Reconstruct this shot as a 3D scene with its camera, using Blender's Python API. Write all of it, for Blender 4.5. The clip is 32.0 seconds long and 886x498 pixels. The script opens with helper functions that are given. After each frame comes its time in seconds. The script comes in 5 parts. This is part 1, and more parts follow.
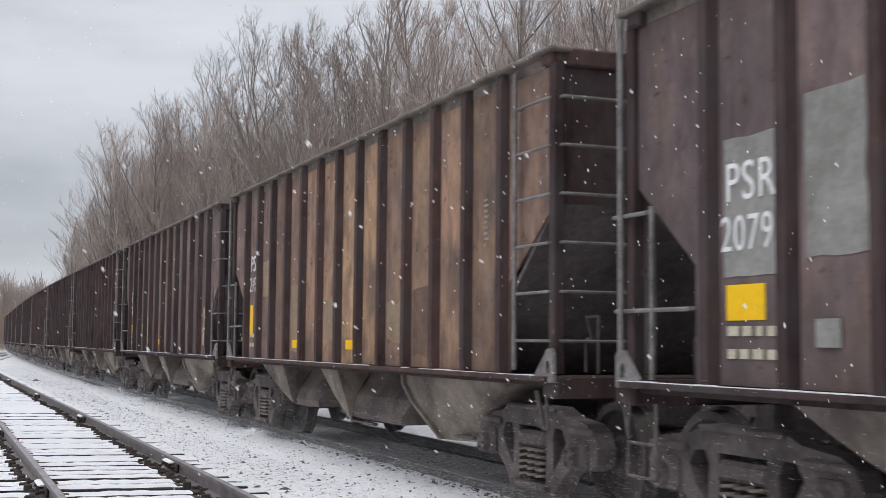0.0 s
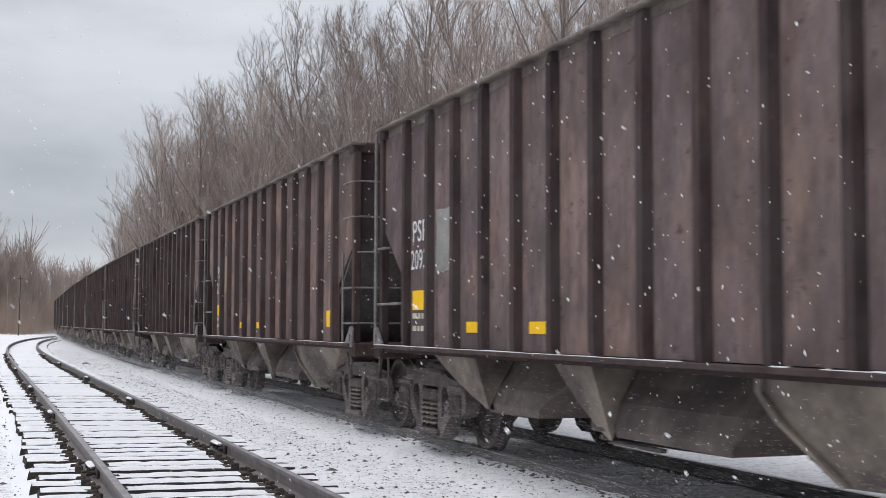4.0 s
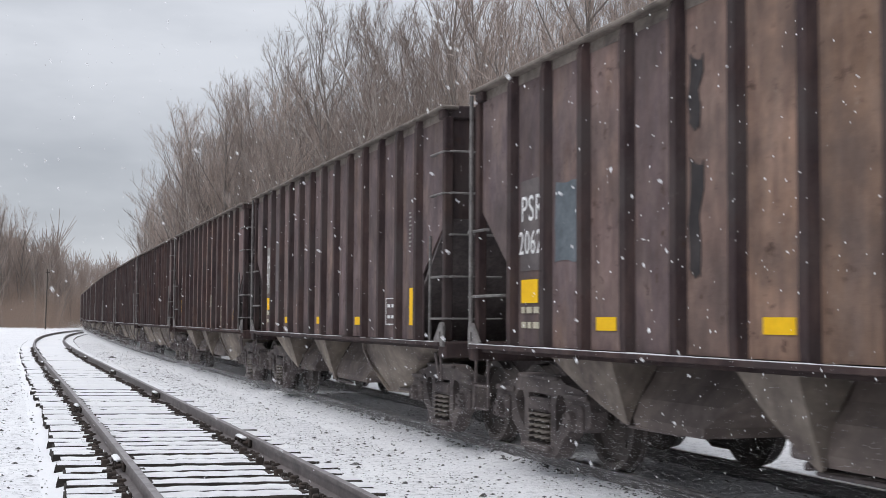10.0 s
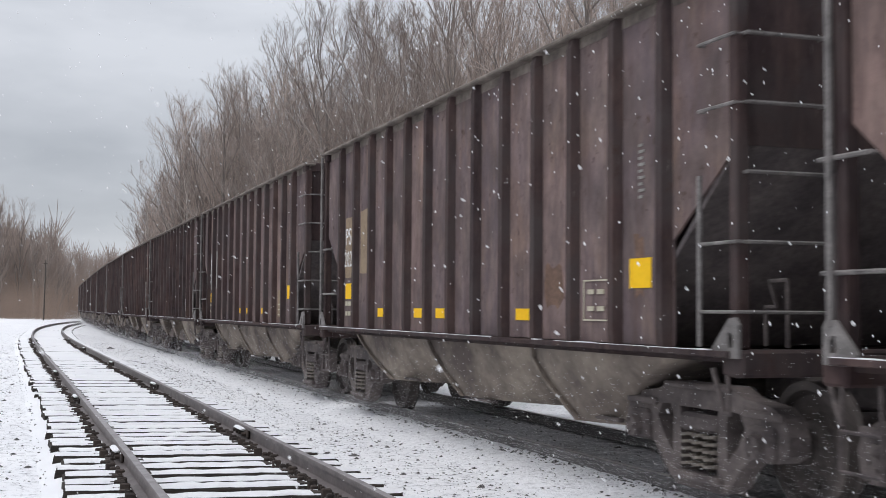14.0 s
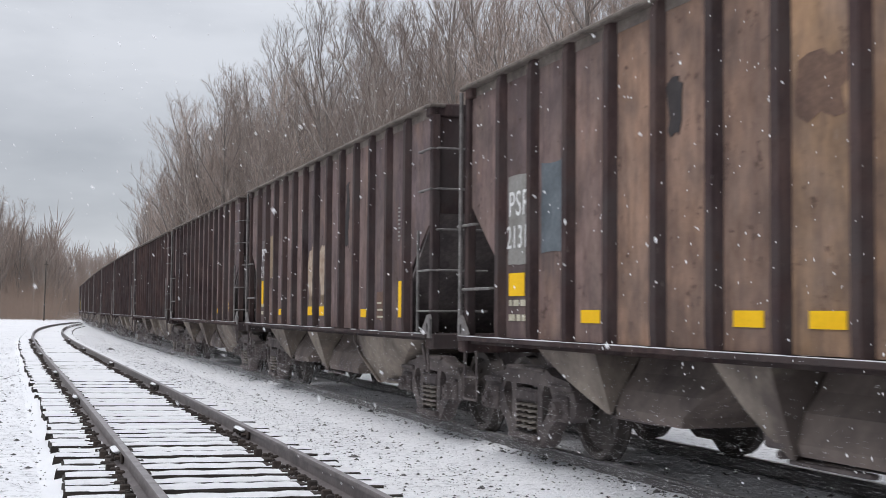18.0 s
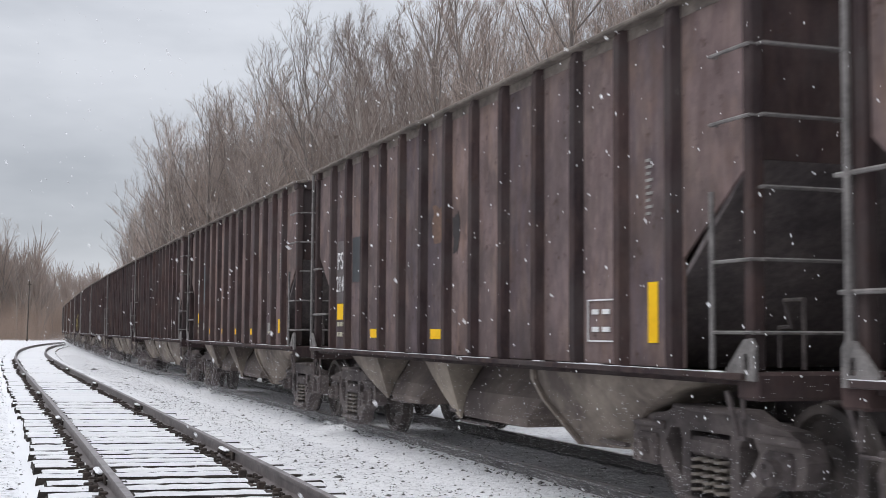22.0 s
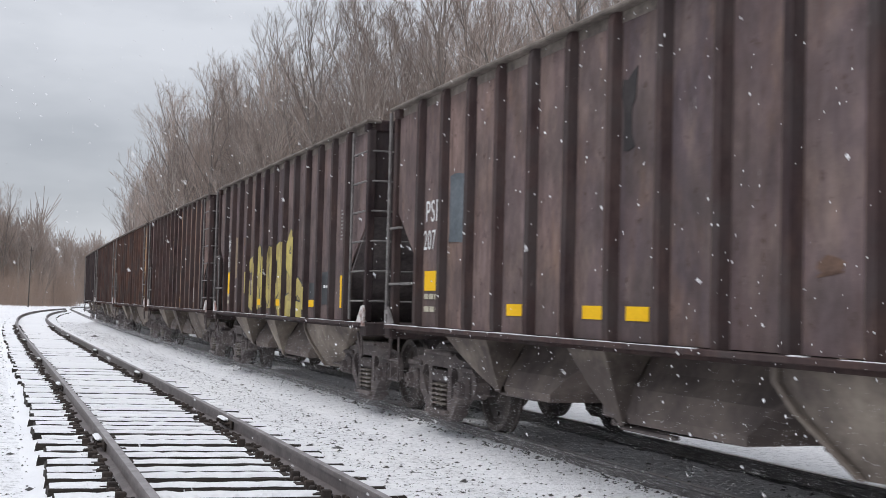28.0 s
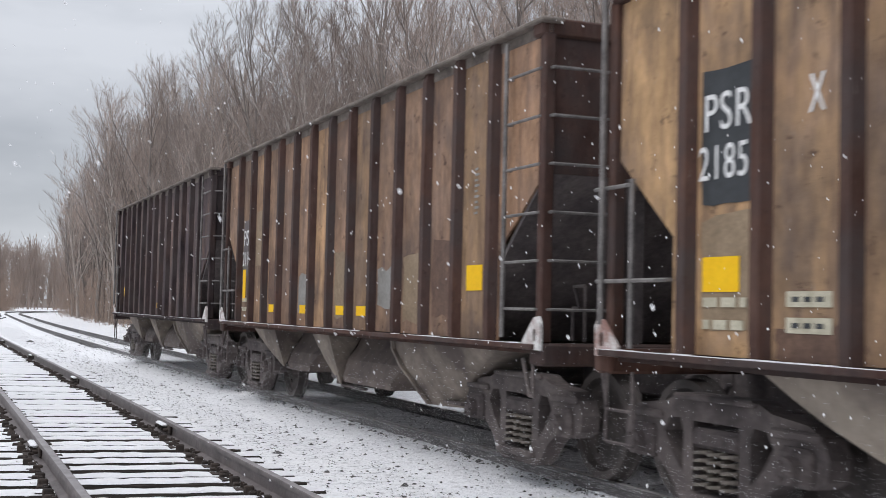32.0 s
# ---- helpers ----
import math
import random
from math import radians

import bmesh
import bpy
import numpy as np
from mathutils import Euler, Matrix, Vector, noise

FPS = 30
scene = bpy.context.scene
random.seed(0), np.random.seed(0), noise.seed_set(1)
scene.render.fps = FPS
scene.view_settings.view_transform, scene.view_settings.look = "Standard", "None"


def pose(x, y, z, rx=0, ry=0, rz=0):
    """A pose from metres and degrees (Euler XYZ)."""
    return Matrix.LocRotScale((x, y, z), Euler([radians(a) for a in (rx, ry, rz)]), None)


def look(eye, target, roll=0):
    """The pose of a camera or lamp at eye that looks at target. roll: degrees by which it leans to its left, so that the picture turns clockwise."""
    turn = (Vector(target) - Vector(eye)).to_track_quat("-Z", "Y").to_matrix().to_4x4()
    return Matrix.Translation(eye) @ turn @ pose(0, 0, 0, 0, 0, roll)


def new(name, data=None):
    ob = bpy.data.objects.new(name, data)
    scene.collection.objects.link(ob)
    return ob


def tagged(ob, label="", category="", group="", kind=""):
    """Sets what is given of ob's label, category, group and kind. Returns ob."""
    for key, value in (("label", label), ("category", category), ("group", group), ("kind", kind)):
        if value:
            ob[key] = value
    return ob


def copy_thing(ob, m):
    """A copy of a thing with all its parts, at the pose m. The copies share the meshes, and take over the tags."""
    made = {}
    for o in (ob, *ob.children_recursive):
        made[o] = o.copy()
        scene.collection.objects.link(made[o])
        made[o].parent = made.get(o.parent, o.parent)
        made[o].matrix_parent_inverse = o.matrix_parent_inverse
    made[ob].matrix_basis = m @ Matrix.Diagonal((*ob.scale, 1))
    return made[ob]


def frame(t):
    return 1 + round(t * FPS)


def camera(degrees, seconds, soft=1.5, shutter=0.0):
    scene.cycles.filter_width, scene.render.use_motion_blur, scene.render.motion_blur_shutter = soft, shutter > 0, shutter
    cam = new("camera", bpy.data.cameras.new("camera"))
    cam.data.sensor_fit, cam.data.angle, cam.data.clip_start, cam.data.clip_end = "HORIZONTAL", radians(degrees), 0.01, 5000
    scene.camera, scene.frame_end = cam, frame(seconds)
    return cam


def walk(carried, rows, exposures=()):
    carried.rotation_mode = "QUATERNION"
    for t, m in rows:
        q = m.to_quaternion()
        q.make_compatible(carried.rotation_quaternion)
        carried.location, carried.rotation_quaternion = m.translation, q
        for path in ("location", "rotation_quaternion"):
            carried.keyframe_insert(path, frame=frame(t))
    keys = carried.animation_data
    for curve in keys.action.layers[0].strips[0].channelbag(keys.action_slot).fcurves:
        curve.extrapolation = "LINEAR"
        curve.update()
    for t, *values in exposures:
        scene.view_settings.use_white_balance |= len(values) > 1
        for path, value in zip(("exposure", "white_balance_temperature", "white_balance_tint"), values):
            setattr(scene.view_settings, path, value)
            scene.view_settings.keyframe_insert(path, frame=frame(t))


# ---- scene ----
cam = camera(39.1, 32.0, soft=0.85, shutter=0.14)
EYE = 1.41
# seconds, yaw, pitch, roll: one spot beside the siding, only the aim wanders
ROWS = [
    (0.0, -3.05, 4.64, -1.32), (0.5, -2.72, 4.45, -1.25), (1.0, -2.40, 4.32, -1.20), (1.5, -2.12, 4.18, -1.06),
    (2.0, -1.87, 4.08, -1.03), (2.5, -1.62, 4.00, -1.05), (3.0, -1.38, 3.92, -1.03), (3.5, -1.16, 3.86, -1.00),
    (5.5, -0.50, 3.32, -0.86), (6.0, -0.18, 3.30, -0.75), (6.5, 0.16, 3.39, -0.73), (7.0, 0.42, 3.62, -0.79),
    (7.5, 0.46, 3.83, -0.90), (8.0, 0.37, 3.90, -0.98), (8.5, 0.21, 3.77, -1.03), (9.0, 0.11, 3.61, -1.12),
    (9.5, 0.10, 3.49, -1.15), (10.0, 0.11, 3.50, -1.18), (10.5, 0.09, 3.60, -1.21), (11.0, 0.03, 3.68, -1.19),
    (11.5, -0.03, 3.72, -1.19), (12.0, -0.03, 3.74, -1.26), (12.5, -0.02, 3.71, -1.28), (13.0, 0.00, 3.56, -1.20),
    (13.5, 0.02, 3.40, -1.26), (14.0, 0.03, 3.11, -1.24), (14.5, 0.04, 2.80, -1.13), (15.0, 0.09, 2.55, -1.08),
    (15.5, 0.17, 2.46, -1.13), (17.5, 0.11, 3.07, -1.20), (18.0, 0.04, 3.16, -1.30), (18.5, -0.12, 3.17, -1.38),
    (19.0, -0.30, 3.22, -1.39), (19.5, -0.53, 3.38, -1.47), (20.0, -0.68, 3.52, -1.41), (20.5, -0.73, 3.68, -1.35),
    (21.0, -0.69, 3.85, -1.29), (21.5, -0.68, 3.95, -1.26), (22.0, -0.64, 4.07, -1.19), (22.5, -0.61, 4.11, -1.13),
    (23.0, -0.55, 4.03, -1.07), (23.5, -0.47, 3.90, -1.08), (24.0, -0.35, 3.69, -0.98), (24.5, -0.28, 3.55, -1.08),
    (26.5, -0.31, 3.21, -1.70), (27.0, -0.45, 3.24, -2.09), (27.5, -0.62, 3.00, -2.28), (28.0, -0.62, 2.86, -2.27),
    (28.5, -0.66, 2.80, -2.22), (29.0, -0.80, 2.82, -2.23), (29.5, -0.99, 2.89, -2.20), (30.0, -1.22, 3.02, -2.24),
    (30.5, -1.52, 3.15, -2.22), (31.0, -1.96, 3.19, -2.15), (31.5, -2.55, 3.22, -2.16), (32.0, -3.33, 3.14, -2.14),
]
walk(cam, [(t, pose(0, 0, EYE, 90 + pitch, roll, yaw)) for t, yaw, pitch, roll in ROWS])


# ---------------------------------------------------------------- world and light
def make_world():
    w = bpy.data.worlds.new("overcast")
    scene.world = w
    w.use_nodes = True
    nt = w.node_tree
    nt.nodes.clear()
    N, Lk = nt.nodes.new, nt.links.new
    out, bg = N("ShaderNodeOutputWorld"), N("ShaderNodeBackground")
    sky = N("ShaderNodeTexSky")
    sky.sky_type, sky.sun_disc = "NISHITA", False
    sky.sun_elevation, sky.sun_rotation = radians(38), radians(-150)
    sky_dim = N("ShaderNodeMixRGB")
    sky_dim.blend_type, sky_dim.inputs[0].default_value = "MULTIPLY", 1.0
    sky_dim.inputs[2].default_value = (0.07, 0.07, 0.07, 1)
    Lk(sky.outputs[0], sky_dim.inputs[1])
    co = N("ShaderNodeTexCoord")
    stretch = N("ShaderNodeMapping")
    stretch.inputs["Scale"].default_value = (1.6, 1.6, 5.0)
    Lk(co.outputs["Generated"], stretch.inputs[0])
    n1 = N("ShaderNodeTexNoise")
    n1.inputs["Scale"].default_value, n1.inputs["Detail"].default_value, n1.inputs["Roughness"].default_value = 2.2, 5, 0.5
    Lk(stretch.outputs[0], n1.inputs["Vector"])
    ramp = N("ShaderNodeValToRGB")
    ramp.color_ramp.elements[0].position, ramp.color_ramp.elements[0].color = 0.36, (0.476, 0.503, 0.556, 1)
    ramp.color_ramp.elements[1].position, ramp.color_ramp.elements[1].color = 0.66, (0.706, 0.732, 0.791, 1)
    Lk(n1.outputs["Fac"], ramp.inputs[0])
    # an overcast sky is brighter towards the zenith
    sep = N("ShaderNodeSeparateXYZ")
    Lk(co.outputs["Generated"], sep.inputs[0])
    up = N("ShaderNodeMapRange")
    up.inputs["From Min"].default_value, up.inputs["From Max"].default_value = 0.12, 0.9
    up.inputs["To Min"].default_value, up.inputs["To Max"].default_value = SKY_LOW, SKY_HIGH
    Lk(sep.outputs["Z"], up.inputs["Value"])
    mul = N("ShaderNodeMixRGB")
    mul.blend_type, mul.inputs[0].default_value = "MULTIPLY", 1.0
    Lk(ramp.outputs[0], mul.inputs[1])
    Lk(up.outputs[0], mul.inputs[2])
    mix = N("ShaderNodeMixRGB")
    mix.inputs[0].default_value = 0.9
    Lk(sky_dim.outputs[0], mix.inputs[1])
    Lk(mul.outputs[0], mix.inputs[2])
    Lk(mix.outputs[0], bg.inputs[0])
    Lk(bg.outputs[0], out.inputs[0])


SKY_LOW, SKY_HIGH = 0.96, 1.85
make_world()
sun_data = bpy.data.lights.new("sun", "SUN")
sun_data.energy, sun_data.angle, sun_data.color = 1.4, radians(35), (1.0, 0.975, 0.985)
sun = new("sun", sun_data)
sun.matrix_world = look((0, 0, 60), (17, 10, 20))


# ---------------------------------------------------------------- materials
def material(name, base, rough=0.8, metal=0.0):
    m = bpy.data.materials.new(name)
    m.use_nodes = True
    b = m.node_tree.nodes["Principled BSDF"]
    b.inputs["Base Color"].default_value = (*base, 1)
    b.inputs["Roughness"].default_value, b.inputs["Metallic"].default_value = rough, metal
    return m


def noise_node(nt, scale, detail=4, rough=0.6, stretch=None):
    co = nt.nodes.new("ShaderNodeTexCoord")
    n = nt.nodes.new("ShaderNodeTexNoise")
    n.inputs["Scale"].default_value, n.inputs["Detail"].default_value, n.inputs["Roughness"].default_value = scale, detail, rough
    # every piece takes its grain from another place
    info = nt.nodes.new("ShaderNodeObjectInfo")
    shift = nt.nodes.new("ShaderNodeVectorMath")
    shift.operation = "MULTIPLY_ADD"
    nt.links.new(info.outputs["Random"], shift.inputs[0])
    shift.inputs[1].default_value = (61.0, 37.0, 89.0)
    nt.links.new(co.outputs["Object"], shift.inputs[2])
    src = shift.outputs[0]
    if stretch:
        mp = nt.nodes.new("ShaderNodeMapping")
        mp.inputs["Scale"].default_value = stretch
        nt.links.new(src, mp.inputs[0])
        src = mp.outputs[0]
    nt.links.new(src, n.inputs["Vector"])
    return n


def ramp_node(nt, src, stops):
    r = nt.nodes.new("ShaderNodeValToRGB")
    els = r.color_ramp.elements
    while len(els) < len(stops):
        els.new(0.5)
    for e, (p, c) in zip(els, stops):
        e.position, e.color = p, (*c, 1) if len(c) == 3 else c
    nt.links.new(src, r.inputs[0])
    return r


def mix_node(nt, fac, a, b, blend="MIX"):
    m = nt.nodes.new("ShaderNodeMixRGB")
    m.blend_type = blend
    for i, v in enumerate((fac, a, b)):
        if isinstance(v, (int, float)):
            m.inputs[i].default_value = v
        elif isinstance(v, tuple):
            m.inputs[i].default_value = (*v, 1)
        else:
            nt.links.new(v, m.inputs[i])
    return m


def bump(m, src, strength, dist):
    nt = m.node_tree
    bn = nt.nodes.new("ShaderNodeBump")
    bn.inputs["Strength"].default_value, bn.inputs["Distance"].default_value = strength, dist
    nt.links.new(src, bn.inputs["Height"])
    nt.links.new(bn.outputs[0], nt.nodes["Principled BSDF"].inputs["Normal"])


def varied(name, c1, c2, scale, rough=0.8, metal=0.0, fine=0.0, bump_d=0.0, stretch=None, low=0.35, high=0.65):
    """A base of two colours over coarse noise, with fine grain and relief."""
    m = material(name, c1, rough, metal)
    nt = m.node_tree
    n = noise_node(nt, scale, 6, 0.65, stretch)
    r = ramp_node(nt, n.outputs["Fac"], [(low, c1), (high, c2)])
    src = r.outputs[0]
    g = noise_node(nt, scale * 9, 3, 0.7, stretch)
    if fine:
        gr = ramp_node(nt, g.outputs["Fac"], [(0.3, (1 - fine,) * 3), (0.7, (1.0, 1.0, 1.0))])
        src = mix_node(nt, 1.0, src, gr.outputs[0], "MULTIPLY").outputs[0]
    nt.links.new(src, nt.nodes["Principled BSDF"].inputs["Base Color"])
    if bump_d:
        bump(m, g.outputs["Fac"], 0.8, bump_d)
    return m


def car_paint(name, grime, stops, wash_share=0.6, scuffs=0.7):
    """Weathered steel paint: each car has a tone of its own, each sheet differs a little, rust runs down in streaks, dirt in clouds."""
    m = material(name, (0.1, 0.08, 0.07), 0.86, 0.0)
    m.node_tree.nodes["Principled BSDF"].inputs["Specular IOR Level"].default_value = 0.18
    nt = m.node_tree
    tone = nt.nodes.new("ShaderNodeAttribute")
    tone.attribute_type, tone.attribute_name = "OBJECT", "tone"
    base = ramp_node(nt, tone.outputs["Fac"], stops)
    info = nt.nodes.new("ShaderNodeObjectInfo")
    each = ramp_node(nt, info.outputs["Random"], [(0.0, (0.62, 0.62, 0.645)), (0.5, (0.92, 0.90, 0.89)), (1.0, (1.22, 1.15, 1.06))])
    c = mix_node(nt, 1.0, base.outputs[0], each.outputs[0], "MULTIPLY").outputs[0]
    wash = noise_node(nt, 1.0, 5, 0.65, (2.4, 2.4, 1.2))
    wr = ramp_node(nt, wash.outputs["Fac"], [(0.45, (0, 0, 0)), (0.68, (wash_share,) * 3)])
    c = mix_node(nt, wr.outputs[0], c, (0.22, 0.165, 0.140)).outputs[0]
    bloom = noise_node(nt, 1.0, 6, 0.68, (1.5, 1.5, 0.7))
    br = ramp_node(nt, bloom.outputs["Fac"], [(0.52, (0, 0, 0)), (0.72, (wash_share * 0.75,) * 3)])
    c = mix_node(nt, br.outputs[0], c, (0.25, 0.150, 0.090)).outputs[0]
    smear = noise_node(nt, 1.0, 4, 0.6, (9.0, 9.0, 0.55))
    dr = ramp_node(nt, smear.outputs["Fac"], [(0.60, (0, 0, 0)), (0.70, (0.4, 0.4, 0.4))])
    c = mix_node(nt, dr.outputs[0], c, (0.055, 0.044, 0.046)).outputs[0]
    mot = noise_node(nt, 1.0, 7, 0.72, (4.5, 4.5, 2.2))
    mr = ramp_node(nt, mot.outputs["Fac"], [(0.30, (0.62, 0.60, 0.60)), (0.5, (1.0, 1.0, 1.0)), (0.72, (1.40, 1.36, 1.34))])
    c = mix_node(nt, 1.0, c, mr.outputs[0], "MULTIPLY").outputs[0]
    streak = noise_node(nt, 1.0, 6, 0.75, (6.5, 6.5, 1.0))
    sr = ramp_node(nt, streak.outputs["Fac"], [(0.47, (0, 0, 0)), (0.68, (0.6, 0.6, 0.6))])
    c = mix_node(nt, sr.outputs[0], c, (0.105, 0.070, 0.063)).outputs[0]
    cloud = noise_node(nt, 1.3, 6, 0.6)
    cr = ramp_node(nt, cloud.outputs["Fac"], [(0.44, (0, 0, 0)), (0.64, (grime, grime, grime))])
    c = mix_node(nt, cr.outputs[0], c, (0.066, 0.055, 0.054)).outputs[0]
    spot = noise_node(nt, 7.0, 5, 0.75)
    pr = ramp_node(nt, spot.outputs["Fac"], [(0.60, (0, 0, 0)), (0.68, (0.8, 0.8, 0.8))])
    c = mix_node(nt, pr.outputs[0], c, (0.058, 0.036, 0.030)).outputs[0]
    scuff = noise_node(nt, 1.0, 5, 0.7, (26.0, 26.0, 5.0))
    fr = ramp_node(nt, scuff.outputs["Fac"], [(0.66, (0, 0, 0)), (0.76, (scuffs,) * 3)])
    c = mix_node(nt, fr.outputs[0], c, (0.36, 0.325, 0.31)).outputs[0]
    nt.links.new(c, nt.nodes["Principled BSDF"].inputs["Base Color"])
    # dents and buckles with fine scale on top
    rough = nt.nodes.new("ShaderNodeMath")
    rough.operation = "MULTIPLY_ADD"
    nt.links.new(cloud.outputs["Fac"], rough.inputs[0])
    rough.inputs[1].default_value = 3.0
    nt.links.new(spot.outputs["Fac"], rough.inputs[2])
    bump(m, rough.outputs[0], 0.45, 0.014)
    return m


M = {}
M["paint"] = car_paint("weathered_brown_steel", 0.55, [(0.0, (0.090, 0.072, 0.079)), (0.3, (0.150, 0.119, 0.127)), (0.55, (0.208, 0.150, 0.141)), (0.8, (0.350, 0.225, 0.150)), (1.0, (0.450, 0.300, 0.165))])
# grimy like the sheets, and darkened further to paint in the rib flanks' shade
M["rib"] = car_paint("shaded_weathered_rib_steel", 0.8, [(0.0, (0.032, 0.025, 0.028)), (0.5, (0.054, 0.036, 0.037)), (1.0, (0.085, 0.046, 0.036))], 0.13, 0.45)
M["under"] = varied("dusty_underframe", (0.080, 0.065, 0.066), (0.18, 0.150, 0.142), 2.0, 0.9, 0, 0.5, 0.006)
M["hopper"] = varied("dust_caked_hopper", (0.088, 0.070, 0.066), (0.24, 0.195, 0.170), 1.3, 0.92, 0, 0.2, 0.003, None, 0.36, 0.70)
M["dust"] = varied("pale_coal_dust_streaks", (0.115, 0.092, 0.082), (0.36, 0.305, 0.25), 1.15, 0.95, 0, 0.22, 0.003, None, 0.38, 0.66)
M["chord"] = varied("dusty_top_chord", (0.10, 0.082, 0.070), (0.26, 0.22, 0.19), 2.5, 0.9, 0, 0.4, 0.004)
M["truck"] = varied("dusty_cast_steel", (0.066, 0.054, 0.054), (0.180, 0.150, 0.142), 2.2, 0.9, 0, 0.35, 0.006)
M["dark"] = varied("sooty_steel", (0.09, 0.076, 0.078), (0.19, 0.16, 0.155), 2.0, 0.85, 0, 0.4, 0.004)
M["bar"] = varied("worn_grey_bar_steel", (0.13, 0.12, 0.115), (0.28, 0.26, 0.25), 6.0, 0.7, 0, 0.4, 0.002)
M["wheel"] = varied("oily_wheel_steel", (0.06, 0.052, 0.05), (0.12, 0.10, 0.092), 3.0, 0.7, 0.2, 0.4, 0.003)
M["spring"] = varied("coil_spring_steel", (0.15, 0.13, 0.112), (0.26, 0.225, 0.19), 5.0, 0.75, 0, 0.4, 0.002)
M["yellow"] = varied("yellow_reflective_sheeting", (0.88, 0.50, 0.0), (0.95, 0.57, 0.004), 3.0, 0.9, 0, 0.12)
M["white"] = varied("worn_white_paint", (0.74, 0.74, 0.73), (0.88, 0.88, 0.87), 9.0, 0.7, 0, 0.2)
M["worn_white"] = varied("rust_stained_white_paint", (0.34, 0.20, 0.17), (0.78, 0.76, 0.74), 5.0, 0.7, 0, 0.3, 0.0, None, 0.36, 0.56)
M["cream"] = varied("yellowed_white_paint", (0.46, 0.42, 0.31), (0.66, 0.62, 0.48), 8.0, 0.7, 0, 0.3)
M["patch"] = varied("dark_repaint_patch", (0.022, 0.026, 0.030), (0.045, 0.050, 0.055), 3.0, 0.6, 0, 0.3)
M["dim_patch"] = varied("dull_repaint_patch", (0.075, 0.062, 0.062), (0.145, 0.118, 0.115), 3.0, 0.6, 0, 0.3)
M["blue_patch"] = varied("faded_blue_grey_patch", (0.075, 0.095, 0.11), (0.15, 0.175, 0.195), 3.0, 0.65, 0, 0.35)
M["rust_patch"] = varied("bare_rust_patch", (0.12, 0.072, 0.055), (0.21, 0.125, 0.085), 3.0, 0.9, 0, 0.4)
M["grey_patch"] = varied("pale_grey_patch", (0.22, 0.21, 0.19), (0.33, 0.32, 0.30), 3.0, 0.7, 0, 0.3)
M["tan_patch"] = varied("old_tan_paint_patch", (0.24, 0.17, 0.105), (0.34, 0.25, 0.16), 3.5, 0.75, 0, 0.35)
M["graffiti"] = varied("yellow_spray_paint", (0.34, 0.26, 0.11), (0.72, 0.60, 0.16), 3.0, 0.8, 0, 0.35, 0.0, (1, 1, 0.5))
M["pale_spray"] = varied("pale_spray_paint", (0.30, 0.19, 0.13), (0.60, 0.50, 0.38), 7.0, 0.7, 0, 0.4)
M["tar"] = varied("tarry_smear", (0.020, 0.017, 0.018), (0.048, 0.040, 0.040), 4.0, 0.8, 0, 0.3)
M["coal"] = varied("snow_dusted_coal", (0.02, 0.02, 0.02), (0.42, 0.42, 0.43), 3.0, 0.8, 0, 0.5, 0.02, None, 0.50, 0.75)
M["rail"] = varied("rusty_rail_steel", (0.105, 0.088, 0.086), (0.20, 0.172, 0.168), 4.0, 0.55, 0.3, 0.3, 0.002)
M["bright_rail"] = varied("worn_rail_steel", (0.075, 0.068, 0.068), (0.15, 0.14, 0.138), 3.0, 0.5, 0.3, 0.2, 0.001)
M["railhead"] = varied("worn_rail_head", (0.22, 0.20, 0.20), (0.38, 0.36, 0.365), 4.0, 0.5, 0.3, 0.25, 0.001)
M["polished"] = varied("polished_rail_head", (0.62, 0.61, 0.60), (0.74, 0.73, 0.72), 3.0, 0.35, 0.6, 0.1)
M["tie"] = varied("creosoted_tie_timber", (0.022, 0.018, 0.015), (0.06, 0.048, 0.038), 3.0, 0.95, 0, 0.5, 0.01, (1, 8, 8))
M["iron"] = varied("rusty_track_iron", (0.028, 0.022, 0.019), (0.07, 0.05, 0.04), 9.0, 0.85, 0.1, 0.4, 0.004)
M["ballast"] = varied("dark_wet_ballast", (0.15, 0.146, 0.148), (0.34, 0.335, 0.34), 5.0, 0.9, 0, 0.45, 0.012)
M["blown"] = varied("ballast_under_blown_snow", (0.52, 0.52, 0.535), (0.86, 0.865, 0.88), 3.0, 0.9, 0, 0.55, 0.02, (0.6, 2.0, 1.0))
M["stone"] = varied("ballast_stone", (0.055, 0.053, 0.052), (0.15, 0.145, 0.14), 20.0, 0.9, 0, 0.3)
M["litter"] = varied("leaf_litter_with_snow", (0.115, 0.080, 0.058), (0.50, 0.49, 0.48), 0.55, 0.95, 0, 0.55, 0.06, None, 0.52, 0.72)
M["pole"] = varied("weathered_pole_wood", (0.06, 0.05, 0.042), (0.12, 0.10, 0.085), 2.0, 0.95, 0, 0.4, 0.01, (6, 6, 1))


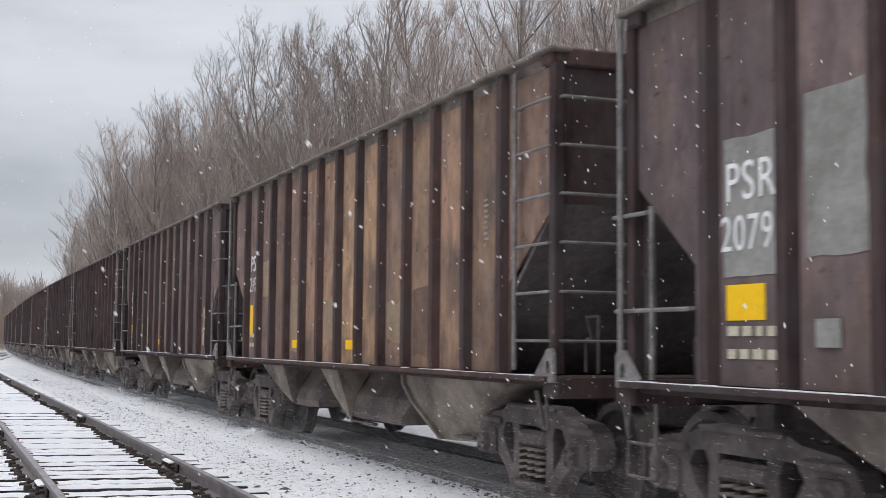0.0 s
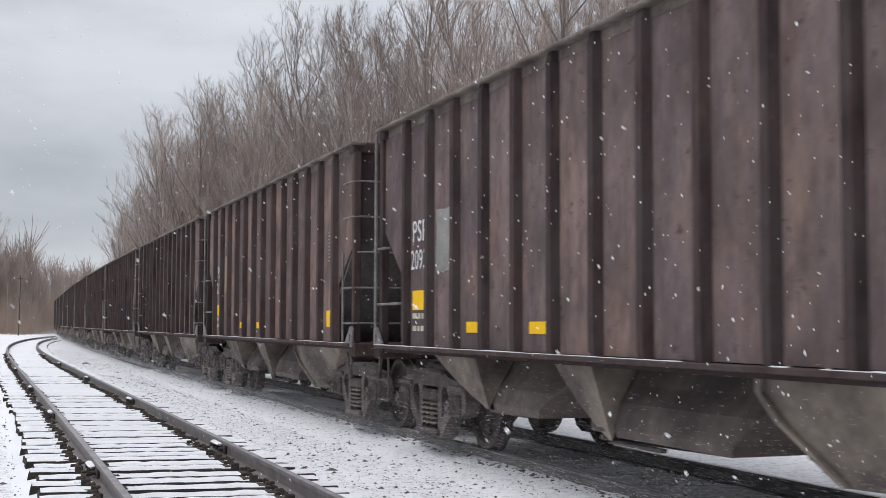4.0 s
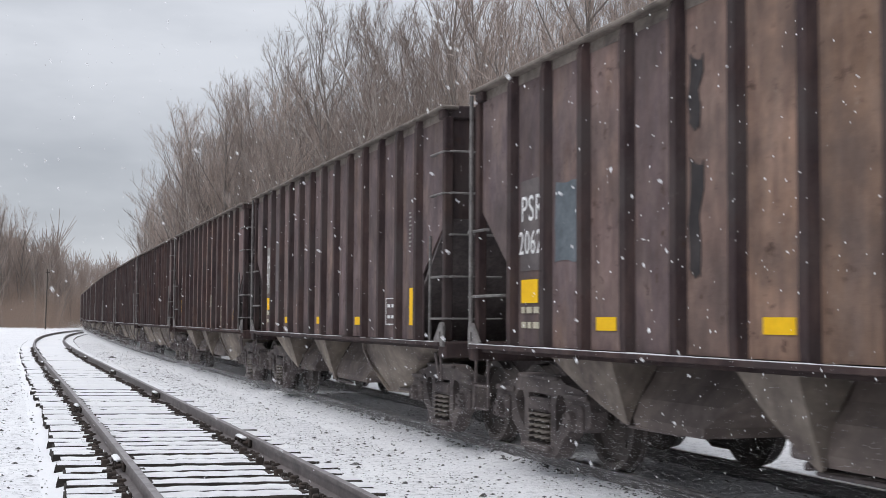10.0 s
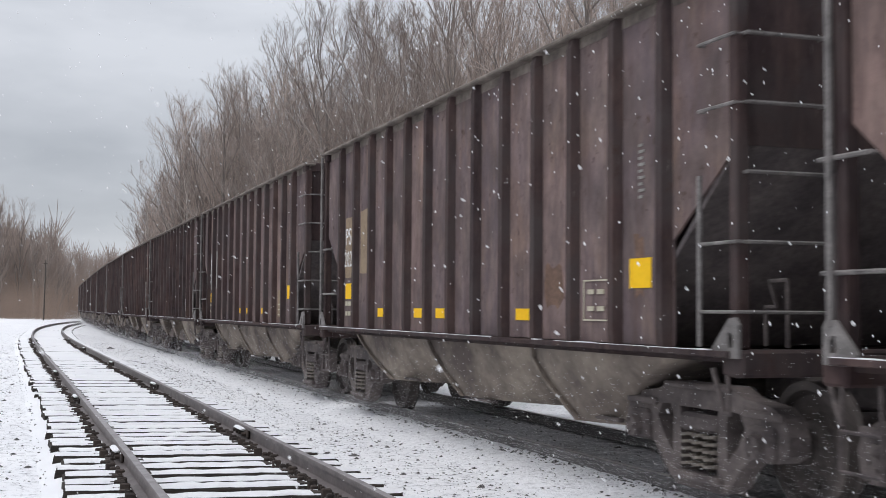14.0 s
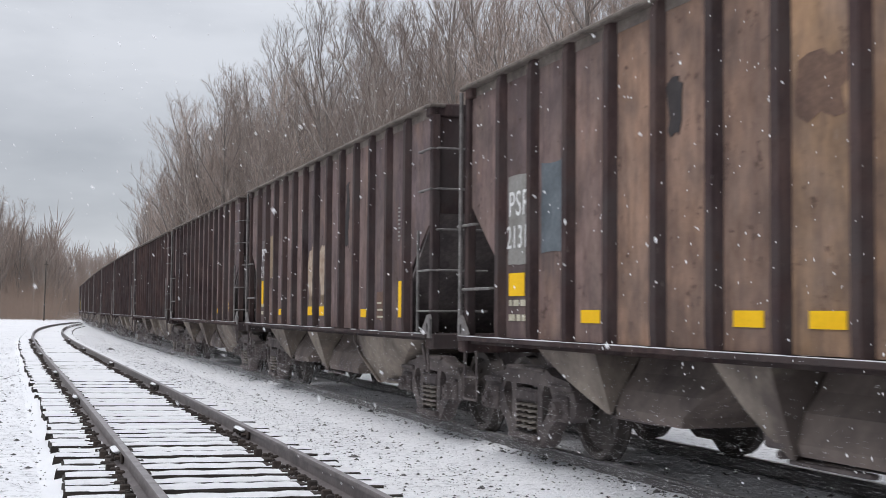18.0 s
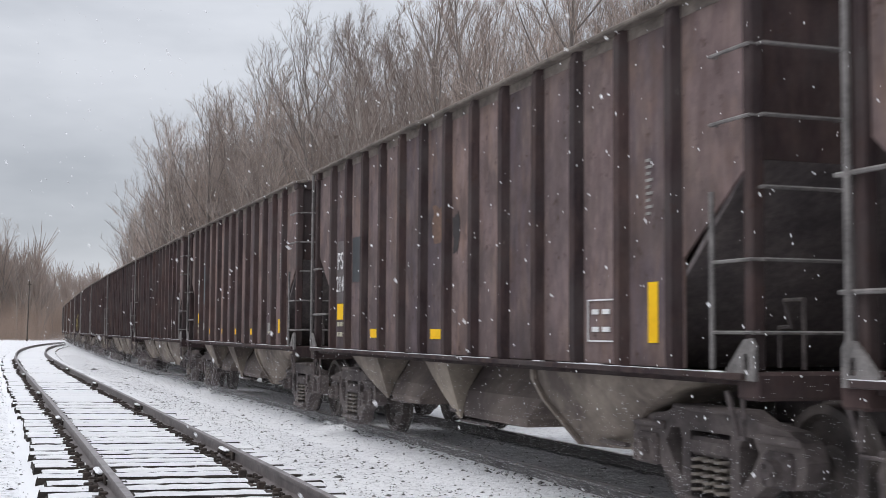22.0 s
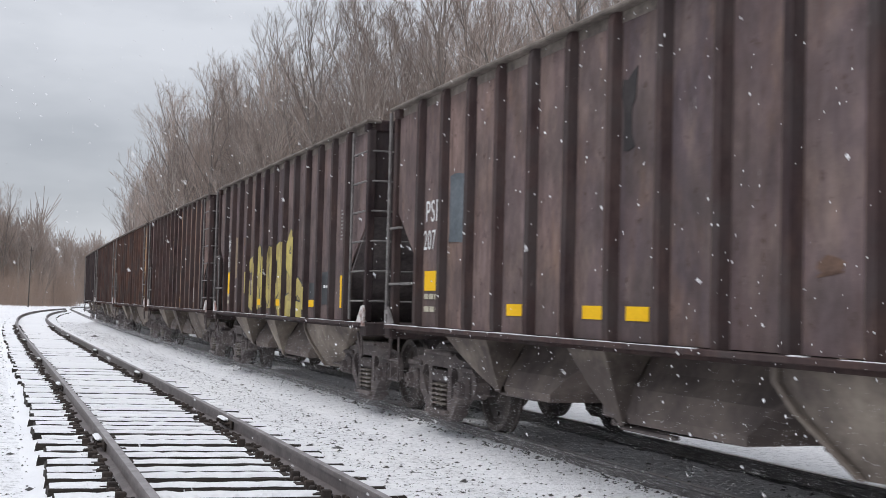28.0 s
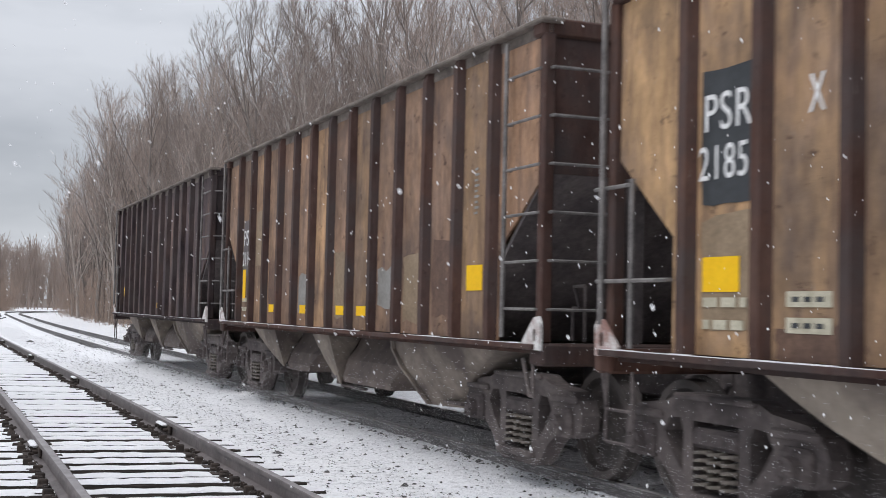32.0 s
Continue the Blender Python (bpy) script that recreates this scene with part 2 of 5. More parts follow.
def snow_material(name, specks, scale, pits=0.0):
    m = material(name, (0.88, 0.89, 0.905), 0.75)
    nt = m.node_tree
    big = noise_node(nt, 0.35, 5, 0.6)
    br = ramp_node(nt, big.outputs["Fac"], [(0.3, (0.82, 0.825, 0.85)), (0.7, (0.92, 0.925, 0.935))])
    fine = noise_node(nt, scale, 4, 0.75)
    fr = ramp_node(nt, fine.outputs["Fac"], [(specks, (0, 0, 0)), (specks + 0.07, (1, 1, 1))])
    c = mix_node(nt, fr.outputs[0], br.outputs[0], (0.10, 0.098, 0.095)).outputs[0]
    if pits:
        # gravel showing grey between lumps of snow
        pit = noise_node(nt, scale * 0.55, 6, 0.8)
        gr = ramp_node(nt, pit.outputs["Fac"], [(0.51, (0, 0, 0)), (0.62, (pits,) * 3)])
        c = mix_node(nt, gr.outputs[0], c, (0.34, 0.34, 0.36)).outputs[0]
    nt.links.new(c, nt.nodes["Principled BSDF"].inputs["Base Color"])
    lump = noise_node(nt, scale * 0.6, 5, 0.7)
    bump(m, lump.outputs["Fac"], 1.0, 0.045)
    return m


M["snow"] = snow_material("thin_snow_on_gravel", 0.665, 19.0, 0.45)
M["clean_snow"] = snow_material("fresh_snow", 0.715, 22.0)
M["flake"] = material("snowflake", (0.95, 0.95, 0.96), 0.6)


def let_light_through(m, share):
    """Ice crystals: part of the light passes through the flake."""
    nt = m.node_tree
    b = nt.nodes["Principled BSDF"]
    tr = nt.nodes.new("ShaderNodeBsdfTranslucent")
    tr.inputs["Color"].default_value = (0.97, 0.97, 0.98, 1)
    mx = nt.nodes.new("ShaderNodeMixShader")
    mx.inputs[0].default_value = share
    nt.links.new(b.outputs[0], mx.inputs[1])
    nt.links.new(tr.outputs[0], mx.inputs[2])
    nt.links.new(mx.outputs[0], nt.nodes["Material Output"].inputs["Surface"])


let_light_through(M["flake"], 0.5)


def ground_material():
    """Thin snow by the tracks that gives way to leaf litter up the bank, with a ragged edge."""
    m = snow_material("snowy_ground_and_bank", 0.655, 19.0, 0.68)
    nt = m.node_tree
    b = nt.nodes["Principled BSDF"]
    snow_colour = b.inputs["Base Color"].links[0].from_socket
    n = noise_node(nt, 0.55, 6, 0.65)
    litter = ramp_node(nt, n.outputs["Fac"], [(0.52, (0.115, 0.080, 0.058)), (0.72, (0.50, 0.49, 0.48))])
    at = nt.nodes.new("ShaderNodeAttribute")
    at.attribute_name = "bank"
    edge = noise_node(nt, 1.4, 5, 0.7)
    add = nt.nodes.new("ShaderNodeMath")
    nt.links.new(at.outputs["Fac"], add.inputs[0])
    nt.links.new(edge.outputs["Fac"], add.inputs[1])
    cut = ramp_node(nt, add.outputs[0], [(0.92, (0, 0, 0)), (1.0, (1, 1, 1))])
    c = mix_node(nt, cut.outputs[0], snow_colour, litter.outputs[0])
    nt.links.new(c.outputs[0], b.inputs["Base Color"])
    return m


M["ground"] = ground_material()


def bark(name, c1, c2, snow=0.0):
    m = material(name, c1, 0.95)
    nt = m.node_tree
    info = nt.nodes.new("ShaderNodeObjectInfo")
    each = ramp_node(nt, info.outputs["Random"], [(0.0, c1), (1.0, c2)])
    n = noise_node(nt, 5.0, 5, 0.7, (2, 2, 0.6))
    nr = ramp_node(nt, n.outputs["Fac"], [(0.3, (0.6, 0.6, 0.6)), (0.65, (1.15, 1.15, 1.15))])
    c = mix_node(nt, 1.0, each.outputs[0], nr.outputs[0], "MULTIPLY").outputs[0]
    # wet snow lying along the upper sides of limbs
    geo = nt.nodes.new("ShaderNodeNewGeometry")
    sep = nt.nodes.new("ShaderNodeSeparateXYZ")
    nt.links.new(geo.outputs["Normal"], sep.inputs[0])
    lie = ramp_node(nt, sep.outputs["Z"], [(0.35, (0, 0, 0)), (0.75, (snow,) * 3)])
    c = mix_node(nt, lie.outputs[0], c, (0.80, 0.80, 0.81)).outputs[0]
    nt.links.new(c, nt.nodes["Principled BSDF"].inputs["Base Color"])
    return m


M["bark"] = bark("bare_tree_bark", (0.165, 0.143, 0.130), (0.42, 0.37, 0.335), 0.3)
M["twig"] = bark("bare_twigs", (0.225, 0.183, 0.162), (0.47, 0.38, 0.33), 0.22)
M["brush"] = bark("brown_brush", (0.34, 0.255, 0.205), (0.47, 0.365, 0.305))


# ---------------------------------------------------------------- mesh helpers
def mesh_of(bm, name, mat):
    me = bpy.data.meshes.new(name)
    bm.normal_update()
    bm.to_mesh(me)
    bm.free()
    for mt in (mat if isinstance(mat, (list, tuple)) else [mat]):
        me.materials.append(mt)
    return me


def part(name, bm, mat, parent, label=""):
    """ONE mesh object under a thing or a part; bm may be a mesh that is shared."""
    me = bm if isinstance(bm, bpy.types.Mesh) else mesh_of(bm, name, mat)
    ob = new(name, me)
    ob.parent = parent
    if label:
        ob["label"] = label
    return ob


def add_box(bm, x0, x1, y0, y1, z0, z1, bevel=0.0):
    vs = [bm.verts.new((x, y, z)) for x in (x0, x1) for y in (y0, y1) for z in (z0, z1)]
    fs = [bm.faces.new([vs[i] for i in f]) for f in ((0, 1, 3, 2), (4, 6, 7, 5), (0, 4, 5, 1), (2, 3, 7, 6), (0, 2, 6, 4), (1, 5, 7, 3))]
    if bevel:
        es = list({e for f in fs for e in f.edges})
        bmesh.ops.bevel(bm, geom=es, offset=bevel, segments=1, affect="EDGES")
    return bm


def box(x0, x1, y0, y1, z0, z1, bevel=0.0):
    return add_box(bmesh.new(), x0, x1, y0, y1, z0, z1, bevel)


def prism(bm, outline, y0, y1, inset=None):
    """Extrudes an outline of (x, z) from y0 to y1; inset scales nothing, but gives y per point as pairs."""
    n = len(outline)
    a = [bm.verts.new((x, y0 if inset is None else inset[i][0], z)) for i, (x, z) in enumerate(outline)]
    b = [bm.verts.new((x, y1 if inset is None else inset[i][1], z)) for i, (x, z) in enumerate(outline)]
    bm.faces.new(a)
    bm.faces.new(b[::-1])
    for i in range(n):
        j = (i + 1) % n
        bm.faces.new((a[j], a[i], b[i], b[j]))
    bmesh.ops.recalc_face_normals(bm, faces=bm.faces)
    return bm


def rod(bm, p, q, r0, r1=None, sides=6):
    """A round bar from p to q."""
    p, q = Vector(p), Vector(q)
    r1 = r0 if r1 is None else r1
    d = (q - p).normalized()
    u = d.orthogonal().normalized()
    v = d.cross(u)
    rings = []
    for c, r in ((p, r0), (q, r1)):
        rings.append([bm.verts.new(c + r * (math.cos(2 * math.pi * k / sides) * u + math.sin(2 * math.pi * k / sides) * v)) for k in range(sides)])
    for k in range(sides):
        j = (k + 1) % sides
        bm.faces.new((rings[0][k], rings[0][j], rings[1][j], rings[1][k]))
    bm.faces.new(rings[0][::-1])
    bm.faces.new(rings[1])
    return bm


def lathe(bm, profile, sides, axis="y"):
    """Turns (along, radius) points about the y axis."""
    rings = []
    for a, r in profile:
        rings.append([bm.verts.new((r * math.cos(2 * math.pi * k / sides), a, r * math.sin(2 * math.pi * k / sides))) for k in range(sides)])
    for i in range(len(rings) - 1):
        for k in range(sides):
            j = (k + 1) % sides
            bm.faces.new((rings[i][k], rings[i][j], rings[i + 1][j], rings[i + 1][k]))
    bm.faces.new(rings[0])
    bm.faces.new(rings[-1][::-1])
    bmesh.ops.recalc_face_normals(bm, faces=bm.faces)
    return bm


def pydata(name, verts, faces, mat):
    me = bpy.data.meshes.new(name)
    me.from_pydata([tuple(v) for v in verts], [], faces)
    me.materials.append(mat)
    me.update()
    return me


def text_mesh(words, size):
    cu = bpy.data.curves.new("lettering", "FONT")
    cu.body, cu.size, cu.extrude, cu.align_x = words, size, 0.001, "LEFT"
    cu.space_character = 1.1
    tmp = new("lettering", cu)
    bpy.context.view_layer.update()
    me = bpy.data.meshes.new_from_object(tmp.evaluated_get(bpy.context.evaluated_depsgraph_get()))
    bpy.data.objects.remove(tmp)
    me.materials.clear()
    me.materials.append(M["white"])
    return me


# letters and numbers of the cars, cut once
PSR, XMARK = text_mesh("PSR", 0.345), text_mesh("X", 0.32)
NUMBERS = {w: text_mesh(w, 0.315) for w in "2024 2051 2061 2062 2064 2067 2071 2079 2091 2093 2101 2104 2106 2107 2108 2117 2119 2122 2131 2139 2144 2162 2180 2183 2185 2191".split()}


# ---------------------------------------------------------------- the two tracks in plan
STEP = 0.5


class Line:
    """A plan curve: start at s = 0, heading clockwise from +y, curvature to the right by distance."""

    def __init__(self, x0, heading, knots, lo, hi):
        s = np.arange(lo, hi + STEP, STEP)
        k = np.interp(s, [a for a, _ in knots], [b for _, b in knots])
        psi = np.concatenate([[0], np.cumsum((k[1:] + k[:-1]) / 2 * STEP)])
        i0 = int(round(-lo / STEP))
        psi = radians(heading) + psi - psi[i0]
        mid = (psi[1:] + psi[:-1]) / 2
        x = np.concatenate([[0], np.cumsum(np.sin(mid) * STEP)])
        y = np.concatenate([[0], np.cumsum(np.cos(mid) * STEP)])
        self.s, self.psi, self.x, self.y = s, psi, x - x[i0] + x0, y - y[i0]

    def at(self, s, q=0.0):
        """The place q metres to the right of the line at s, and the heading."""
        h = np.interp(s, self.s, self.psi)
        return np.interp(s, self.s, self.x) + q * np.cos(h), np.interp(s, self.s, self.y) - q * np.sin(h), h

    def near(self, x, y):
        """s and the offset to the right of many places."""
        x, y = np.atleast_1d(x), np.atleast_1d(y)
        S, Q = np.zeros(len(x)), np.zeros(len(x))
        for i in range(0, len(x), 4000):
            a, b = x[i:i + 4000], y[i:i + 4000]
            j = ((a[:, None] - self.x[None, ::4]) ** 2 + (b[:, None] - self.y[None, ::4]) ** 2).argmin(1) * 4
            S[i:i + 4000] = self.s[j]
            Q[i:i + 4000] = (a - self.x[j]) * np.cos(self.psi[j]) - (b - self.y[j]) * np.sin(self.psi[j])
        return S, Q


MAIN = Line(6.405, -19.11, [(-20, 0), (0, -0.00038), (40, 0.00053), (85, 0.00053), (100, 0), (132, 0), (162, 0.005), (300, 0.005), (330, 0)], -420, 460)
SIDE = Line(1.826, -18.64, [(-20, 0), (0, -0.00066), (12.1, -0.00066), (78.9, 0.00185), (200, 0.00185)], -60, 150)
RAIL_Z, MAIN_Z, GAUGE = 0.16, 0.126, 0.7525


# ---------------------------------------------------------------- ground
def soft(a, lo, hi):
    t = np.clip((a - lo) / (hi - lo), 0, 1)
    return t * t * (3 - 2 * t)


def land(x, y):
    """The height of the ground: flat by the tracks, a wooded hillside on the train's far side."""
    s, q = MAIN.near(x, y)
    hill = np.clip(q - 6.0, 0, None)
    z = -0.125 + 17.0 * (1 - np.exp(-hill * 0.032)) + 0.25 * np.sin(0.31 * x + 0.17 * y) * soft(hill, 1, 8)
    z += 3.0 * soft(-q, 60, 200)
    return z, s, q


def make_ground():
    def axis(lo, hi, step, end):
        a = list(np.arange(lo, hi + 1e-6, step))
        d, grow = step, 1.35
        while a[-1] < end:
            d *= grow
            a.append(a[-1] + d)
        d = step
        while a[0] > -end:
            d *= grow
            a.insert(0, a[0] - d)
        return np.array(a)

    xs, ys = axis(-44, 40, 1.0, 2600), axis(-14, 150, 1.25, 2600)
    X, Y = np.meshgrid(xs, ys, indexing="ij")
    z, s, q = land(X.ravel(), Y.ravel())
    verts = np.stack([X.ravel(), Y.ravel(), z], 1)
    n, m = len(xs), len(ys)
    faces = []
    for i in range(n - 1):
        for j in range(m - 1):
            a = i * m + j
            faces.append((a, a + m, a + m + 1, a + 1))
    me = pydata("ground", verts, faces, M["ground"])
    bank = me.attributes.new("bank", "FLOAT", "POINT")
    bank.data.foreach_set("value", np.clip(np.maximum((q - 4.2) / 4.0, (-q - 66) / 12), 0, 1))
    me.polygons.foreach_set("use_smooth", [True] * len(faces))
    tagged(new("ground", me), "thin snow over gravel, rising to a leaf-littered wooded bank", "ground", kind="structure")


make_ground()


def strip(line, s0, s1, ds, qs, height, name, mat):
    """A bed along a line: cross-section qs, height(s, q) with uneven relief."""
    ss = np.arange(s0, s1 + ds / 2, ds)
    verts, faces = [], []
    for s in ss:
        x, y, h = line.at(s, 0)
        for q in qs:
            verts.append((x + q * math.cos(h), y - q * math.sin(h), height(s, q)))
    n = len(qs)
    for i in range(len(ss) - 1):
        for j in range(n - 1):
            a = i * n + j
            faces.append((a, a + 1, a + n + 1, a + n))
    me = pydata(name, verts, faces, mat)
    me.polygons.foreach_set("use_smooth", [True] * len(faces))
    return me


def uneven(s, q, k, amp):
    return amp * noise.noise((s * k, q * k, k))


def bed_height(s, q):
    return -0.054 - 0.30 * max(0.0, abs(q) - 1.24) + uneven(s, q, 2.3, 0.012) + uneven(s, q, 9, 0.010)


def ballast_height(s, q):
    if q < -0.70:
        return MAIN_Z - 0.120 - 0.155 * max(0.0, -0.78 - q) + uneven(s, q, 3, 0.016) + uneven(s, q, 11, 0.014)
    return MAIN_Z - 0.125 - 1.30 * max(0.0, q - 0.765) + uneven(s, q, 3, 0.02) + uneven(s, q, 11, 0.012)


siding_bed = strip(SIDE, -20, 124, 0.16, np.arange(-2.0, 2.01, 0.16), bed_height, "siding_bed", M["clean_snow"])
tagged(new("siding_bed", siding_bed), "snow lying between the ties of the siding", "track bed", kind="structure")
for a, b, mt, words in ((-1.85, -0.69, "snow", "thin snow on the ballast shoulder beside the main track"), (-0.69, 0.62, "blown", "ballast between the rails under thin blown snow"),
                        (0.62, 0.90, "ballast", "dark wet ballast shoulder beside the main track's rail"), (0.90, 1.8, "snow", "snow lying on the ballast behind the main track")):
    main_bed = strip(MAIN, -10, 44, 0.12, np.linspace(a, b, int(round((b - a) / 0.11)) + 1), ballast_height, "ballast_bed", M[mt])
    tagged(new("ballast_bed", main_bed), words, "ballast", kind="structure")
for a, b in ((-400, -10),):
    far_bed = strip(MAIN, a, b, 2.0, np.arange(-1.7, 2.0, 0.4), lambda s, q: MAIN_Z - 0.215 - 0.24 * max(0.0, abs(q + 0.05) - 0.95), "ballast_bed", M["ballast"])
    tagged(new("ballast_bed", far_bed), "dark ballast of the main track", "ballast", kind="structure")
snowy_bed = strip(MAIN, 44, 440, 1.0, np.arange(-1.7, 2.0, 0.3), lambda s, q: MAIN_Z - 0.165 - 0.24 * max(0.0, abs(q + 0.05) - 0.95), "ballast_bed", M["snow"])
tagged(new("ballast_bed", snowy_bed), "snowy ballast of the main track beyond the bend", "ballast", kind="structure")


# ---------------------------------------------------------------- rails, ties, fastenings
RAIL_PROFILE = [(-0.07, -0.16), (0.07, -0.16), (0.07, -0.148), (0.012, -0.128), (0.010, -0.045), (0.036, -0.032), (0.036, -0.004), (0.030, 0.0),
                (-0.030, 0.0), (-0.036, -0.004), (-0.036, -0.032), (-0.010, -0.045), (-0.012, -0.128), (-0.07, -0.148)]


def rail_mesh(line, q0, s0, s1, ds, top, mat, head, cant=0.0):
    ss = np.arange(s0, s1 + ds / 2, ds)
    verts, faces = [], []
    n = len(RAIL_PROFILE)
    for s in ss:
        x, y, h = line.at(s, 0)
        for q, z in RAIL_PROFILE:
            verts.append((x + (q0 + q) * math.cos(h), y - (q0 + q) * math.sin(h), top + z + cant * q0))
    for i in range(len(ss) - 1):
        for j in range(n):
            k = (j + 1) % n
            faces.append((i * n + j, (i + 1) * n + j, (i + 1) * n + k, i * n + k))
    faces.append(tuple(range(n)))
    me = pydata("rail", verts, faces, mat)
    me.materials.append(head)
    me.polygons.foreach_set("material_index", [int(f < len(faces) - 1 and f % n == 7) for f in range(len(faces))])
    return me


siding = tagged(new("siding_track"), "snow-covered railway siding with rusty rails on timber ties", "railway track", kind="structure")
main_line = tagged(new("main_track"), "main railway track with worn rails on dark ballast", "railway track", kind="structure")
for side in (-1, 1):
    part("rail", rail_mesh(SIDE, side * GAUGE, -40, 121 if side > 0 else 138, 1.0, RAIL_Z, M["rail"], M["railhead"]), None, siding, "rusty brown steel rail")
    part("rail", rail_mesh(MAIN, side * GAUGE, -400, 440, 2.0, MAIN_Z, M["bright_rail"], M["polished"], 0.015), None, main_line, "worn steel rail")


def tie_meshes():
    rng = random.Random(5)
    ties, caps = [], []
    for v in range(5):
        bm = box(-1.31, 1.31, -0.112, 0.112, -0.19, -0.012, 0.012)
        for vt in bm.verts:
            vt.co += Vector((rng.uniform(-0.02, 0.02), rng.uniform(-0.008, 0.008), rng.uniform(-0.004, 0.004)))
        ties.append(mesh_of(bm, "tie", M["tie"]))
        # snow lying on the tie, with a ragged edge
        bm = bmesh.new()
        rows = []
        for i in range(27):
            x = -1.29 + 2.58 * i / 26
            e0, e1 = -0.108 + abs(rng.gauss(0, 0.011)), 0.108 - abs(rng.gauss(0, 0.012))
            z = 0.003 + rng.uniform(-0.005, 0.009)
            rows.append([bm.verts.new(c) for c in ((x, e0, -0.014), (x, e0 + 0.02, z), (x, e1 - 0.02, z + 0.004), (x, e1, -0.014))])
        for i in range(26):
            for k in range(3):
                bm.faces.new((rows[i][k], rows[i][k + 1], rows[i + 1][k + 1], rows[i + 1][k]))
        bmesh.ops.recalc_face_normals(bm, faces=bm.faces)
        me = mesh_of(bm, "snow_cap", M["clean_snow"])
        me.polygons.foreach_set("use_smooth", [True] * len(me.polygons))
        caps.append(me)
    return ties, caps


def fastening_mesh():
    """A tie plate with its spikes and a rail anchor."""
    bm = bmesh.new()
    add_box(bm, -0.18, 0.18, -0.09, 0.09, -0.013, 0.006)
    for sx, sy in ((-1, 0.05), (1, -0.05), (-1, -0.04)):
        add_box(bm, sx * 0.098 - 0.016, sx * 0.098 + 0.016, sy - 0.012, sy + 0.012, 0.0, 0.05, 0.005)
    add_box(bm, -0.13, -0.05, -0.165, -0.12, -0.05, 0.045, 0.01)
    add_box(bm, -0.155, -0.10, 0.11, 0.16, -0.05, 0.035, 0.01)
    return mesh_of(bm, "tie_plate", M["iron"])


TIES, CAPS = tie_meshes()
PLATE = fastening_mesh()


def place(line, s, q, z, turn=0.0):
    """The pose of a thing on a line: its y runs along the line."""
    x, y, h = line.at(s, q)
    return pose(x, y, z, 0, 0, -math.degrees(h) + turn)


def lay_ties():
    rng = random.Random(8)
    s = 3.0
    while s < 119:
        v = rng.randrange(5)
        tie = part("tie", TIES[v], None, siding)
        tie.matrix_basis = place(SIDE, s, rng.uniform(-0.05, 0.05), rng.uniform(-0.012, 0.006), rng.uniform(-0.8, 0.8))
        part("snow_cap", CAPS[(v + 2) % 5], None, tie)
        if s < 60:
            for side in (-1, 1):
                pl = part("tie_plate", PLATE, None, tie)
                pl.matrix_basis = pose(side * GAUGE, 0, 0.0, 0, 0, 0)
        s += 0.49 * rng.uniform(0.93, 1.07)


lay_ties()


def joint_mesh():
    bm = bmesh.new()
    for sx in (-1, 1):
        add_box(bm, sx * 0.026 - 0.014, sx * 0.026 + 0.014, -0.38, 0.38, -0.125, -0.035, 0.008)
        for k in range(4):
            y = -0.27 + 0.18 * k
            rod(bm, (sx * 0.035, y, -0.082), (sx * 0.088, y, -0.082), 0.021, None, 6)
        add_box(bm, sx * 0.075 - 0.06, sx * 0.075 + 0.06, -0.34, 0.34, -0.172, -0.148, 0.01)
    return mesh_of(bm, "joint_bar", M["iron"])


JOINT = joint_mesh()
JOINT_SNOW = mesh_of(box(-0.10, -0.028, -0.22, 0.2, -0.052, -0.02, 0.02), "joint_snow", M["clean_snow"])
for side, places in ((-1, (12.6, 19.9, 27.5, 38.5, 50.0)), (1, (14.6, 23.3, 32.6, 44.0, 56.0))):
    for s in places:
        jb = part("joint_bar", JOINT, None, siding, "bolted rail joint bar with snow on it")
        jb.matrix_basis = place(SIDE, s, side * GAUGE, RAIL_Z)
        part("joint_snow", JOINT_SNOW, None, jb)


def main_ties():
    """The main track's ties, almost buried in the ballast."""
    for s in np.arange(6, 44, 0.52):
        t = part("tie", TIES[int(s * 10) % 5], None, main_line)
        t.matrix_basis = place(MAIN, s, 0.0, MAIN_Z - 0.145) @ Matrix.Diagonal((0.59, 1, 1, 1))


main_ties()


def stones(name, line, s0, s1, count, spans, level, size, mat, seed, label):
    """Loose stones: small uneven lumps joined as one."""
    rng = np.random.default_rng(seed)
    verts, faces = [], []
    base = np.array([(1, 0, 0), (-1, 0, 0), (0, 1, 0), (0, -1, 0), (0, 0, 1), (0, 0, -1)], float)
    tri = [(0, 2, 4), (2, 1, 4), (1, 3, 4), (3, 0, 4), (2, 0, 5), (1, 2, 5), (3, 1, 5), (0, 3, 5)]
    for k in range(count):
        lo, hi = spans[rng.integers(len(spans))]
        s = s0 + (s1 - s0) * rng.random() ** 1.7
        q = rng.uniform(lo, hi)
        x, y, h = line.at(s, q)
        r = size * math.exp(rng.normal(-0.1, 0.5)) * np.array([1, rng.uniform(0.6, 1.2), rng.uniform(0.3, 0.6)])
        a = rng.uniform(0, 6.3)
        rot = np.array([[math.cos(a), -math.sin(a), 0], [math.sin(a), math.cos(a), 0], [0, 0, 1]])
        v = (base * r * rng.uniform(0.7, 1.2, (6, 1))) @ rot.T + np.array([x, y, level(s, q)])
        n = len(verts)
        verts.extend(v.tolist())
        faces.extend([(a1 + n, b1 + n, c1 + n) for a1, b1, c1 in tri])
    tagged(new(name, pydata(name, verts, faces, mat)), label, "gravel", kind="stuff")


